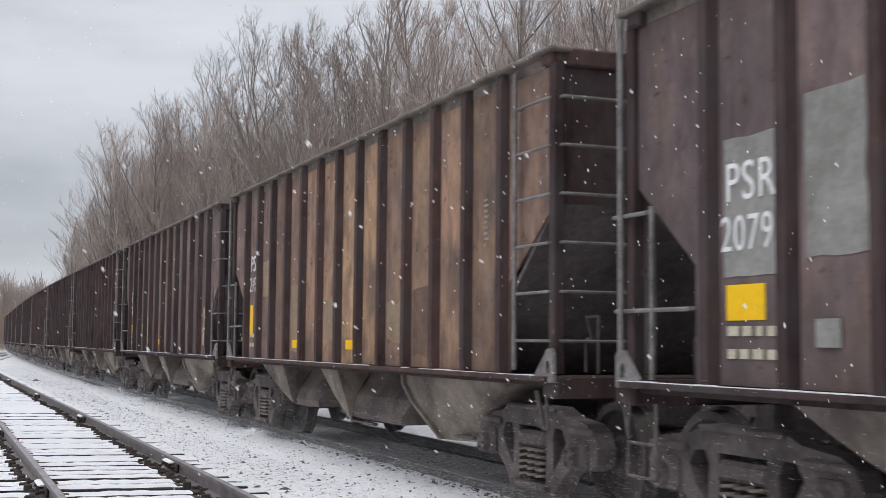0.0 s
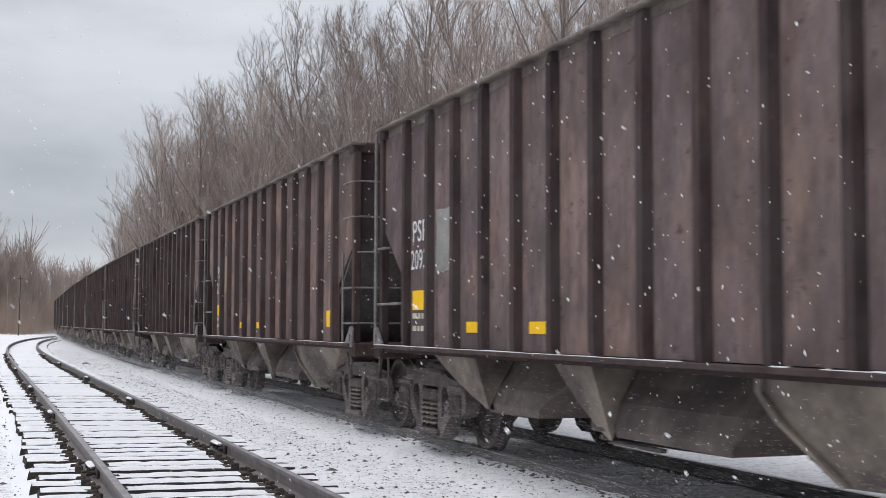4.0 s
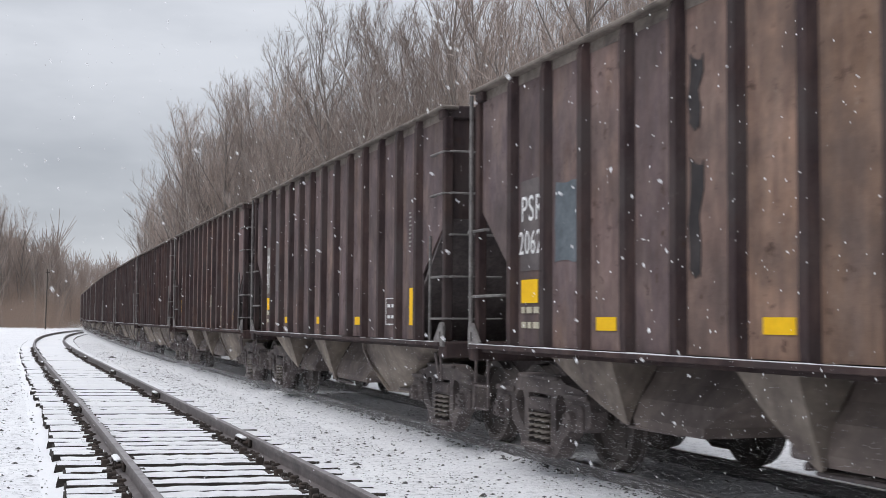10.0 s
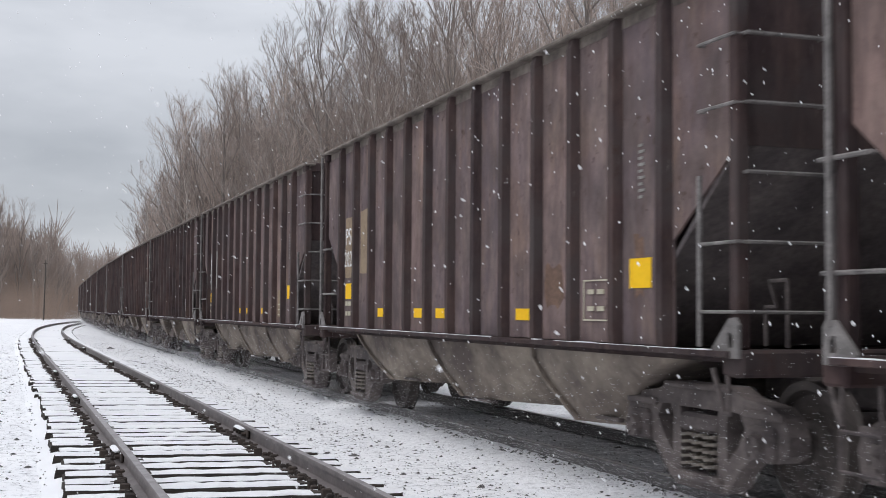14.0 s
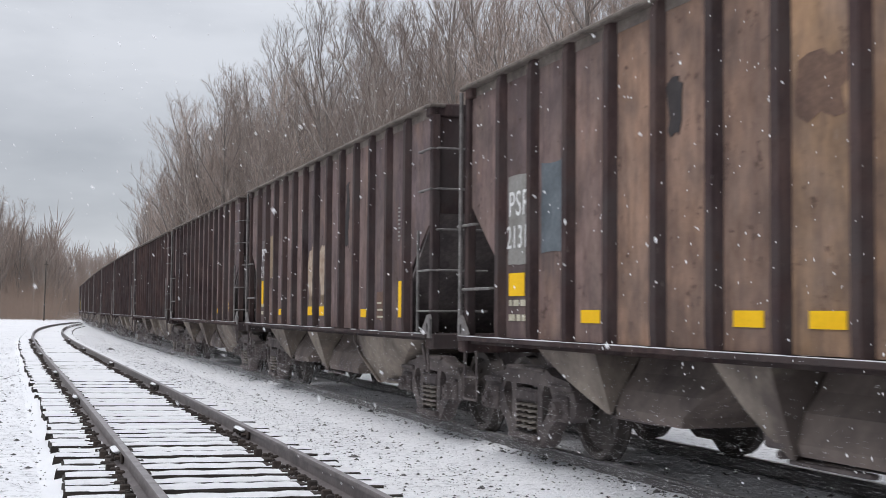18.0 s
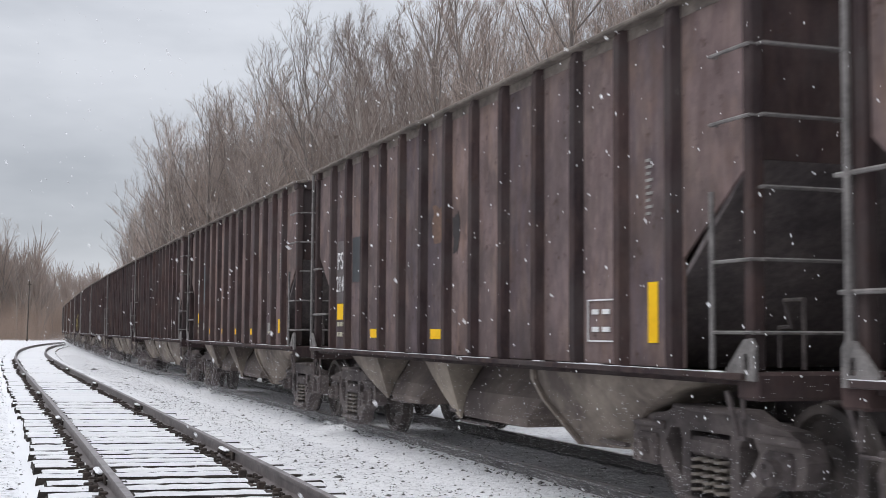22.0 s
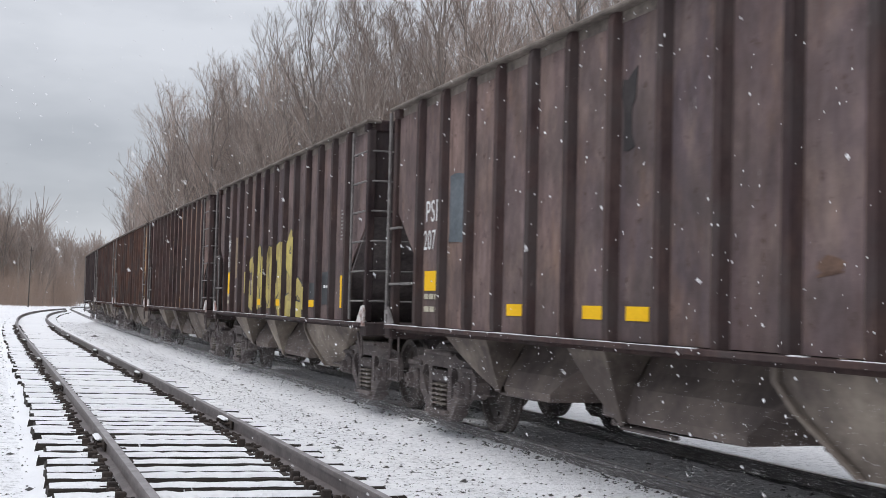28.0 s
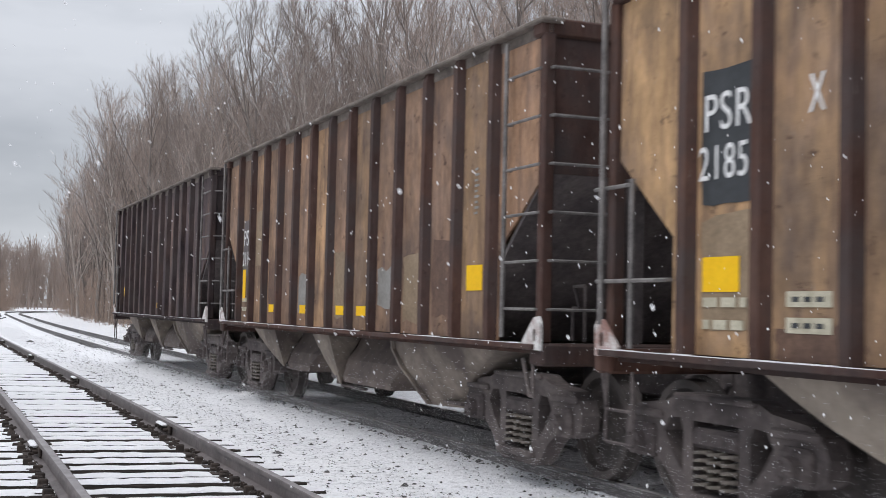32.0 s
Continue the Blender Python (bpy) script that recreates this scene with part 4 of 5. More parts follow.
    # bays whose whole face is one sloping sheet: (height, left, right) level by level
    levels = ([(1.07, -4.02, -1.14), (0.94, -3.82, -1.22), (0.78, -3.56, -1.42), (0.62, -3.24, -1.62), (0.47, -2.92, -1.80)],
              [(1.07, -0.97, 2.02), (0.92, -0.86, 1.90), (0.74, -0.66, 1.74), (0.58, -0.47, 1.58), (0.43, -0.30, 1.42)],
              [(1.07, 2.12, 4.60), (0.95, 2.10, 4.26), (0.77, 2.24, 3.78), (0.60, 2.46, 3.47), (0.41, 2.68, 3.26)])
    for i, rows3 in enumerate(levels):
        bm = bmesh.new()
        faces_y = []
        for sy in (-1, 1):
            grid = []
            for z, xl, xr in rows3:
                f = (1.07 - z) / 0.62
                grid.append([bm.verts.new((xl + (xr - xl) * k / 8, sy * (1.405 - 0.19 * f ** 1.5 - (0.20, 0.52)[i < 2] * (k / 8) ** 1.8 * (0.45 + 0.55 * f)), z)) for k in range(9)])
            for a, b in zip(grid, grid[1:]):
                for k in range(8):
                    bm.faces.new((a[k], a[k + 1], b[k + 1], b[k]))
            faces_y.append(grid)
            lip = [[bm.verts.new((v.co.x + dx, v.co.y + sy * dy, v.co.z)) for dx, dy in ((-0.035, -0.02), (-0.035, 0.035), (0.035, 0.035), (0.035, -0.02))] for v in (row[0] for row in grid)]
            for a, b in zip(lip, lip[1:]):
                for k in range(3):
                    bm.faces.new((a[k], a[k + 1], b[k + 1], b[k]))
        for k in (0, 8):
            for r in range(4):
                bm.faces.new((faces_y[0][r][k], faces_y[1][r][k], faces_y[1][r + 1][k], faces_y[0][r + 1][k]))
        for k in range(8):
            bm.faces.new((faces_y[0][4][k], faces_y[0][4][k + 1], faces_y[1][4][k + 1], faces_y[1][4][k]))
        bmesh.ops.recalc_face_normals(bm, faces=bm.faces)
        me = mesh_of(bm, "hopper_bay", M["dust"])
        me.polygons.foreach_set("use_smooth", [abs(p.normal.y) > 0.5 for p in me.polygons])
        D["closed_bay", i] = me
    bm = bmesh.new()
    for sx in (-1, 1):
        add_box(bm, min(sx * 4.0, sx * 6.0), max(sx * 4.0, sx * 6.0), -0.17, 0.17, 0.68, 1.04, 0.02)
    add_box(bm, -4.1, 4.1, -0.17, 0.17, 0.46, 0.66, 0.02)
    D["center_sill"] = mesh_of(bm, "center_sill", M["dark"])
    bm = bmesh.new()
    add_box(bm, -0.28, 0.0, -0.09, 0.09, 0.78, 0.97, 0.02)
    add_box(bm, 0.0, 0.24, -0.16, 0.15, 0.70, 1.02, 0.05)
    add_box(bm, 0.14, 0.28, 0.02, 0.14, 0.72, 1.0, 0.03)
    D["coupler"] = mesh_of(bm, "coupler", M["truck"])
    bm = bmesh.new()
    pts = [(0.0, 0.25, 0.85), (0.12, 0.28, 0.62), (0.26, 0.30, 0.46), (0.40, 0.30, 0.42)]
    for a, b in zip(pts, pts[1:]):
        rod(bm, a, b, 0.025)
    D["hose"] = mesh_of(bm, "air_hose", M["dark"])
    # heaped coal
    bm = bmesh.new()
    rows = []
    for i in range(25):
        x = -HALF + 0.1 + (2 * HALF - 0.2) * i / 24
        rows.append([bm.verts.new((x, y, TOP - 0.30 + (0.42 if 0 < i < 24 else 0.12) * (1 - (y / 1.5) ** 2) + 0.10 * noise.noise((x * 0.9, y * 1.3, 4)))) for y in np.linspace(-1.42, 1.42, 9)])
    for a, b in zip(rows, rows[1:]):
        for i in range(8):
            bm.faces.new((a[i], a[i + 1], b[i + 1], b[i]))
    bmesh.ops.recalc_face_normals(bm, faces=bm.faces)
    D["load"] = mesh_of(bm, "coal_load", M["coal"])
    # wheelset: axle along y, two wheels with flange and dished plate
    bm = bmesh.new()
    w = WHEEL_R
    for sgn in (-1, 1):
        prof = [(0.66, 0.06), (0.66, 0.13), (0.69, 0.17), (0.70, w - 0.09), (0.66, w - 0.06), (0.66, w + 0.026), (0.685, w + 0.026), (0.70, w), (0.80, w - 0.006), (0.80, w - 0.07), (0.745, w - 0.10), (0.735, 0.18), (0.80, 0.13), (0.80, 0.06)]
        lathe(bm, [(sgn * a, r) for a, r in prof], 28)
    lathe(bm, [(-1.06, 0.075), (-0.66, 0.085), (0.66, 0.085), (1.06, 0.075)], 10)
    # the axle's cast lettering makes the turning visible
    for k in range(3):
        a = 2.1 * k
        add_box(bm, 0.27 * math.cos(a) - 0.03, 0.27 * math.cos(a) + 0.03, -0.76, -0.735, 0.27 * math.sin(a) - 0.02, 0.27 * math.sin(a) + 0.02)
    D["wheelset"] = mesh_of(bm, "wheelset", M["wheel"])
    # cast side frame: one outline with three openings, then thickened
    half = [(0.42, 0.845), (0.60, 0.775), (0.95, 0.735), (1.08, 0.67), (1.14, 0.55), (1.12, 0.42), (1.00, 0.36), (0.97, 0.45), (0.74, 0.45), (0.70, 0.36), (0.56, 0.27), (0.43, 0.12), (0.31, 0.06)]
    outline = half + [(-x, z) for x, z in reversed(half)]
    holes = [[(-0.26, 0.17), (0.26, 0.17), (0.27, 0.66), (-0.27, 0.66)]]
    for sx in (-1, 1):
        holes.append([(sx * x, z) for x, z in ((0.385, 0.30), (0.52, 0.42), (0.62, 0.56), (0.55, 0.66), (0.42, 0.67), (0.375, 0.58))])
    bm = bmesh.new()
    edges = []
    for loop in (outline, *holes):
        vs = [bm.verts.new((x, 0.0, z)) for x, z in loop]
        edges += [bm.edges.new((vs[i], vs[(i + 1) % len(vs)])) for i in range(len(vs))]
    bmesh.ops.triangle_fill(bm, use_beauty=True, edges=edges, normal=(0, -1, 0))
    for f in [f for f in bm.faces if any(min(p[0] for p in h) < f.calc_center_median().x < max(p[0] for p in h) and min(p[1] for p in h) < f.calc_center_median().z < max(p[1] for p in h) and all(any(abs(v.co.x - p[0]) + abs(v.co.z - p[1]) < 1e-4 for p in h) for v in f.verts) for h in holes)]:
        bm.faces.remove(f)
    got = bmesh.ops.extrude_face_region(bm, geom=list(bm.faces))
    for v in got["geom"]:
        if isinstance(v, bmesh.types.BMVert):
            v.co.y += 0.085
    for v in bm.verts:
        if v.co.y < 0.04:
            v.co.y = -0.085
    bmesh.ops.recalc_face_normals(bm, faces=bm.faces)
    # raised rim along the top and the spring seat
    add_box(bm, -0.46, 0.46, -0.13, -0.08, 0.80, 0.845, 0.015)
    add_box(bm, -0.34, 0.34, -0.15, 0.15, 0.12, 0.18, 0.015)
    for sx in (-1, 1):
        add_box(bm, sx * 0.855 - 0.24, sx * 0.855 + 0.24, -0.12, -0.08, 0.64, 0.70, 0.015)
    D["side_frame"] = mesh_of(bm, "side_frame", M["truck"])
    bm = bmesh.new()
    add_box(bm, -0.15, 0.15, -0.11, 0.11, 0.0, 0.24, 0.03)
    rod(bm, (0, -0.11, 0.10), (0, -0.17, 0.10), 0.095, 0.085, 12)
    for k in range(3):
        rod(bm, (0.055 * math.cos(2.1 * k), -0.17, 0.10 + 0.055 * math.sin(2.1 * k)), (0.055 * math.cos(2.1 * k), -0.19, 0.10 + 0.055 * math.sin(2.1 * k)), 0.016, None, 6)
    D["journal"] = mesh_of(bm, "journal_cap", M["under"])
    # coil spring
    bm = bmesh.new()
    turns, n = 5, 11
    prev = None
    rad, wire = 0.072, 0.015
    rings = []
    for i in range(turns * n + 1):
        a = 2 * math.pi * i / n
        c = Vector((rad * math.cos(a), rad * math.sin(a), 0.20 + 0.27 * i / (turns * n)))
        u = Vector((math.cos(a), math.sin(a), 0))
        rings.append([bm.verts.new(c + wire * (math.cos(b) * u + math.sin(b) * Vector((0, 0, 1)))) for b in (0.8, 2.36, 3.93, 5.5)])
    for a, b in zip(rings, rings[1:]):
        for k in range(4):
            j = (k + 1) % 4
            bm.faces.new((a[k], a[j], b[j], b[k]))
    bmesh.ops.recalc_face_normals(bm, faces=bm.faces)
    D["spring"] = mesh_of(bm, "coil_spring", M["spring"])
    bm = bmesh.new()
    add_box(bm, -0.27, 0.27, -1.15, 1.15, 0.48, 0.62, 0.03)
    add_box(bm, -0.22, 0.22, -0.9, 0.9, 0.62, 0.70, 0.03)
    add_box(bm, -0.34, -0.28, -1.0, 1.0, 0.30, 0.44, 0.02)
    D["bolster"] = mesh_of(bm, "truck_bolster", M["under"])
    return D


CAR = car_meshes()


def put(name, mesh, parent, x=0.0, y=0.0, z=0.0, rx=0.0, ry=0.0, rz=0.0, label=""):
    ob = part(name, mesh, None, parent, label)
    ob.matrix_basis = pose(x, y, z, rx, ry, rz)
    return ob


def hopper_car(tall, closed=False):
    car = new("hopper_car")
    fy = -SIDE_Y
    for i in range(12):
        put("side_sheet", CAR["panel"], car, (RIBS[i] + RIBS[i + 1]) / 2, fy)
    for end in (-1, 1):
        put("end_side_sheet", CAR["end_panel", end], car, 0, fy)
        put("end_sheet", CAR["end_sheet"], car, end * (HALF - 0.055))
        put("slope_sheet", CAR["slope", end], car)
        put("end_sill", CAR["sill_end", end], car)
        put("end_chord", CAR["end_chord"], car, end * (HALF - 0.1))
        for sy in (-1, 1):
            put("corner_post", CAR["corner_post"], car, end * (HALF - 0.03), sy * (SIDE_Y + 0.01))
            put("end_post", CAR["end_post"], car, end * (HALF - 0.2), sy * 0.5)
            put("gusset_plate", CAR["white_gusset" if tall == 2 else "gusset", end], car, end * (HALF + 0.05), sy * (SIDE_Y + 0.09), 1.075)
            if end < 0:
                put("stirrup_step", CAR["step"], car, 0.2 - HALF, sy * (SIDE_Y + 0.06))
            else:
                put("corner_bracket", CAR["bracket"], car, HALF - 0.12, sy * (SIDE_Y + 0.06))
        put("brake_pipe", CAR["brake_pipe"], car, end * (HALF - 0.25), -1.0)
        put("coupler", CAR["coupler"], car, end * 6.0, 0, 0, 0, 0, 0 if end > 0 else 180)
        put("air_hose", CAR["hose"], car, end * 5.95, 0, 0, 0, 0, 0 if end > 0 else 180)
    put("corner_grab_bar", CAR["corner_bar"], car, -HALF - 0.02, -SIDE_Y - 0.10)
    put("far_side_sheet", CAR["far_wall"], car, 0, SIDE_Y)
    for sgn, turn in ((-1, 0), (1, 180)):
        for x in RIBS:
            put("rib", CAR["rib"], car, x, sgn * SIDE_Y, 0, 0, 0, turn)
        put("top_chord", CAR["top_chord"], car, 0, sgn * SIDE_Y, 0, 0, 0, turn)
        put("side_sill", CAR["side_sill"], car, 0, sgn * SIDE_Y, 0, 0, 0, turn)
    tagged(put("sill_snow", CAR["sill_snow"], car, 0, -SIDE_Y), kind="stuff")
    for i in range(3):
        shut = i == 2 or closed
        bay = put("hopper_bay", CAR["closed_bay" if shut else "bay", i], car, label="dust-caked sloping hopper bay")
        put("discharge_gate", CAR["gate", i], bay)
        if not shut:
            put("bay_gusset", CAR["bay_gusset", i], bay, label="pale dust-streaked gusset sheet")
    put("center_sill", CAR["center_sill"], car)
    put("coal_load", CAR["load"], car, label="heaped coal dusted with snow")
    # front ladder, on the side and round the corner on the end
    put("ladder_stile", CAR["stile_tall" if tall else "stile_short"], car, 5.02 if tall else 5.26, fy - 0.08)
    heights = [1.40 + 0.39 * k for k in range(6)] if tall else [1.38 + 0.465 * k for k in range(5)]
    for k, z in enumerate(heights):
        if tall or k < 2:
            put("ladder_rung", CAR["end_rung" if tall else "grab"], car, 5.33 if tall else 5.49, fy - 0.02, z)
        elif k > 2:
            put("grab_iron", CAR["grab"], car, 5.46, fy - 0.01, z)
        if z < TOP - 0.2:
            put("grab_iron", CAR["end_rung"], car, HALF + 0.01, -1.14, z, 0, 0, 90)
    # rear: a long and a short rung over the open corner
    put("ladder_rung", CAR["rung_wide"], car, -5.34, fy - 0.03, 1.61)
    put("ladder_rung", CAR["rung_short"], car, -5.60, fy - 0.03, 2.28)
    if tall:
        put("ladder_stile", CAR["stile_short"], car, -5.32, fy - 0.08)
    for tx in TRUCKS:
        truck = put("truck_bolster", CAR["bolster"], car, tx)
        for sy, turn in ((-1, 0), (1, 180)):
            put("side_frame", CAR["side_frame"], truck, 0, sy * 1.05, 0, 0, 0, turn)
            for k in (-1, 0, 1):
                put("coil_spring", CAR["spring"], truck, k * 0.155, sy * 1.10)
            for ax in (-AXLE, AXLE):
                put("journal_cap", CAR["journal"], truck, ax, sy * 1.08, 0.36, 0, 0, turn)
        for ax in (-AXLE, AXLE):
            put("wheelset", CAR["wheelset"], truck, ax, 0, WHEEL_R)
    return car


# ---------------------------------------------------------------- the train
PLAIN_CAR, CLOSED_CAR, TALL_CAR, LAST_CAR = hopper_car(0), hopper_car(0, True), hopper_car(1), hopper_car(2)
CLOSED = (7, 8, 16, 17, 18)


def paint_shape(x0, x1, z0, z1, jag=0.0, seed=0):
    """A thin painted patch on the side sheets, with a slightly uneven outline."""
    rng = random.Random(seed)
    pts = []
    for a, b in (((x0, z0), (x1, z0)), ((x1, z0), (x1, z1)), ((x1, z1), (x0, z1)), ((x0, z1), (x0, z0))):
        for k in range(4 if jag else 1):
            f = k / (4 if jag else 1)
            pts.append((a[0] + (b[0] - a[0]) * f + rng.uniform(-jag, jag), a[1] + (b[1] - a[1]) * f + rng.uniform(-jag, jag)))
    return prism(bmesh.new(), pts, -0.002, 0.002)


SKIN = -SIDE_Y - 0.0145
# how far the lettering sits below its usual place
DROP = {2: -0.10, 9: 0.15, 29: 0.0, 4: 0.10, 10: 0.22, 24: 0.22, 30: 0.18}

# per car, from the last one forward: tall ladder, paint tone, number, patch behind it, patch on the next panel, first mark, low marks by panel, last mark, stencil box
CARS = [
    (True, 0.12, "", "", "", "box", (3, 6), "", 0), (True, 0.86, "2117", "dim_patch", "tan_patch", "stripe", (2, 4, 6, 7), "high", 0),
    (True, 1.0, "2185", "patch", "", "box", (4, 7, 9), "box", 0), (True, 0.50, "2101", "dim_patch", "", "tall", (3, 4, 7), "", 1),
    (True, 0.30, "2119", "dim_patch", "tan_patch", "stripe", (4, 6), "stripe", 0), (False, 0.42, "2071", "", "blue_patch", "box", (3, 5, 6), "", 0),
    (False, 0.44, "2051", "dim_patch", "blue_patch", "box", (2, 5, 8), "box", 0), (False, 0.30, "2051", "dim_patch", "grey_patch", "box", (2, 5), "box", 0),
    (False, 0.44, "2106", "grey_patch", "", "box", (2, 4, 7), "box", 1), (False, 0.40, "2180", "dim_patch", "blue_patch", "box", (2, 4, 6, 8), "box", 0),
    (False, 0.32, "2144", "dim_patch", "patch", "box", (2, 5), "stripe", 1), (False, 0.40, "2091", "", "grey_patch", "box", (2, 5, 6, 9), "high", 0),
    (False, 0.35, "2107", "grey_patch", "blue_patch", "box", (2, 4, 7, 9), "box", 0), (False, 0.36, "2104", "dim_patch", "tan_patch", "stripe", (2, 9), "stripe", 0),
    (False, 0.50, "2131", "grey_patch", "blue_patch", "box", (2, 5, 6), "box", 0), (False, 0.34, "2064", "", "grey_patch", "box", (2, 3, 4), "box", 1),
    (False, 0.38, "2139", "grey_patch", "grey_patch", "box", (5, 6, 8), "high", 0), (False, 0.32, "2024", "tan_patch", "tan_patch", "box", (2, 4, 5, 8), "high", 1),
    (False, 0.46, "2162", "grey_patch", "grey_patch", "box", (2, 5, 8), "box", 1), (False, 0.45, "2122", "dim_patch", "grey_patch", "stripe", (2, 5, 6), "box", 1),
    (False, 0.32, "2131", "grey_patch", "dim_patch", "box", (2, 5, 8), "stripe", 1), (False, 0.36, "2062", "dim_patch", "blue_patch", "box", (2, 5), "box", 0),
    (False, 0.52, "2183", "dim_patch", "blue_patch", "stripe", (3, 6, 9), "stripe", 1), (False, 0.33, "2108", "dim_patch", "patch", "box", (3, 4, 6), "high", 1),
    (False, 0.32, "2106", "grey_patch", "blue_patch", "box", (2, 5, 8), "box", 0), (False, 0.50, "2183", "dim_patch", "tan_patch", "box", (3, 5), "box", 0),
    (False, 0.32, "2093", "", "grey_patch", "box", (2, 4), "stripe", 0), (False, 0.42, "2061", "dim_patch", "tan_patch", "box", (3, 5, 8), "box", 0),
    (False, 0.40, "2067", "dim_patch", "patch", "box", (3, 5), "box", 0), (True, 0.62, "2191", "", "tan_patch", "stripe", (3, 6), "", 0), (True, 0.40, "2079", "grey_patch", "grey_patch", "box", (4, 7), "box", 0),
]


# how much browner the forward sheets of some cars are
RUSTY = {22: 0.18, 21: 0.34, 14: 0.30, 27: 0.26, 18: 0.10, 29: 0.2, 6: 0.24, 3: 0.2, 19: 0.1}


def on_panel(car, name, k, f0, f1, z0, z1, mat, label="", jag=0.0, seed=0, lift=0.0):
    """Paint on side sheet k, from f0 to f1 of its width."""
    a, w = RIBS[k] + 0.13, RIBS[1] - RIBS[0] - 0.26
    ob = part(name, paint_shape(a + f0 * w, a + f1 * w, z0, z1, jag, seed), M[mat], car, label)
    ob.location.y = SKIN - lift
    return ob


def small_print(car, k, z, rows, seed):
    """Lines of small lettering that cannot be read: plain bars."""
    rng = random.Random(seed)
    for r in range(rows):
        f = 0.06
        while f < 0.85:
            g = f + rng.uniform(0.12, 0.3)
            on_panel(car, "lettering_bar", k, f, min(g, 0.97), z - 0.14 * r, z - 0.14 * r + 0.06, "cream", lift=0.004)
            f = g + 0.08


def stencil_box(car, k, z0, z1, mat):
    for f0, f1, a, b in ((0.05, 0.95, z1 - 0.012, z1), (0.05, 0.95, z0, z0 + 0.012), (0.05, 0.075, z0 + 0.012, z1 - 0.012), (0.925, 0.95, z0 + 0.012, z1 - 0.012)):
        on_panel(car, "stencil_line", k, f0, f1, a, b, mat, lift=0.004)
    for r in range(2):
        for c in range(2):
            on_panel(car, "lettering_bar", k, 0.2 + 0.34 * c, 0.42 + 0.36 * c, z0 + 0.08 + 0.14 * r, z0 + 0.12 + 0.14 * r, mat, lift=0.004)


def build_train():
    cars = []
    for n, (tall, tone, number, patch, second, first, low, last, stencil) in enumerate(CARS):
        car = copy_thing((TALL_CAR if n > 4 else LAST_CAR) if tall else CLOSED_CAR if n in CLOSED else PLAIN_CAR, Matrix.Identity(4))
        tagged(car, "weathered brown steel coal hopper car of a moving freight train", "freight car", group="hopper cars of the coal train")
        rng = random.Random(100 + n)
        for o in car.children_recursive:
            rust = RUSTY.get(n, 0.0) * min(1.0, max(0.0, (o.matrix_basis.translation.x + 3.2) / 3.0)) if o.name.startswith("side_sheet") else 0.0
            o["tone"] = min(1.0, max(0.0, tone + rust + rng.uniform(-0.08, 0.08)))
        drop = DROP.get(n, 0.15)
        if patch:
            on_panel(car, "paint_patch", 0, 0, 1, 1.98 - drop, 2.84 - drop, patch, "", 0.008, n)
        if second:
            on_panel(car, "paint_patch", 1, 0.02, 0.98, 1.9 + rng.uniform(-0.1, 0.15), 2.66 + rng.uniform(-0.1, 0.2), second, "", 0.015, n + 50)
        x = RIBS[0] + 0.145
        if number:
            put("lettering", PSR, car, x, SKIN - 0.006, 2.45 - drop, 90, 0, 0, "white stencilled letters").scale = (0.89, 1, 1)
            put("lettering", NUMBERS[number], car, x - 0.05, SKIN - 0.006, 2.14 - drop, 90, 0, 0, "white stencilled number").scale = (0.79, 1, 1)
            small_print(car, 0, 1.435, 2, n)
        tag = "yellow reflective sheeting"
        if first == "box":
            on_panel(car, "reflector", 0, 0.04, 0.78, 1.53, 1.75, "yellow", tag, lift=0.002)
        elif first == "stripe":
            on_panel(car, "reflector", 0, 0.02, 0.36, 1.45, 1.93, "yellow", tag, lift=0.002)
        elif first == "tall":
            on_panel(car, "reflector", 0, 0.02, 0.26, 1.40, 2.12, "yellow", tag, lift=0.002)
        for k in low:
            f = rng.uniform(0.08, 0.25)
            if n == 22:
                on_panel(car, "reflector", k, 0.42, 0.70, 1.29, 1.86, "yellow", tag, lift=0.002)
            else:
                on_panel(car, "reflector", k, f, f + 0.68, 1.29, 1.40, "yellow", tag, lift=0.002)
        if last == "box":
            on_panel(car, "reflector", 11, 0.25, 0.93, 1.33, 1.56, "yellow", tag)
        elif last == "high":
            on_panel(car, "reflector", 11, 0.12, 0.78, 1.56, 1.79, "yellow", tag)
        elif last == "stripe":
            on_panel(car, "reflector", 11, 0.45, 0.72, 1.30, 1.75, "yellow", tag)
        if stencil:
            if n == 18:
                on_panel(car, "paint_patch", 10, 0.02, 0.98, 1.23, 1.74, "dim_patch", "", 0.012, n)
            stencil_box(car, 9 if n in (19, 22) else 10, 1.30, 1.64, "cream" if n in (17, 19) else "white")
        # a column of worn small print high on the last sheet
        for r in range(9):
            on_panel(car, "lettering_bar", 11, 0.40, 0.52 + 0.06 * (r % 2), 2.25 + 0.05 * r, 2.272 + 0.05 * r, "grey_patch", lift=0.001)
        # bare and repainted places
        for j in range(rng.randrange(0, 3)):
            k, z = rng.randrange(2, 12), rng.uniform(1.3, 3.0)
            h = rng.uniform(0.12, 0.5)
            on_panel(car, "paint_patch", k, rng.uniform(0, 0.3), rng.uniform(0.55, 1.0), z, z + h, "rust_patch", "", 0.04, n * 7 + j, lift=-0.003)
        cars.append(car)
    special_paint(cars)
    return cars


def blob(pts, y0=-0.002, y1=0.002):
    return prism(bmesh.new(), pts, y0, y1)


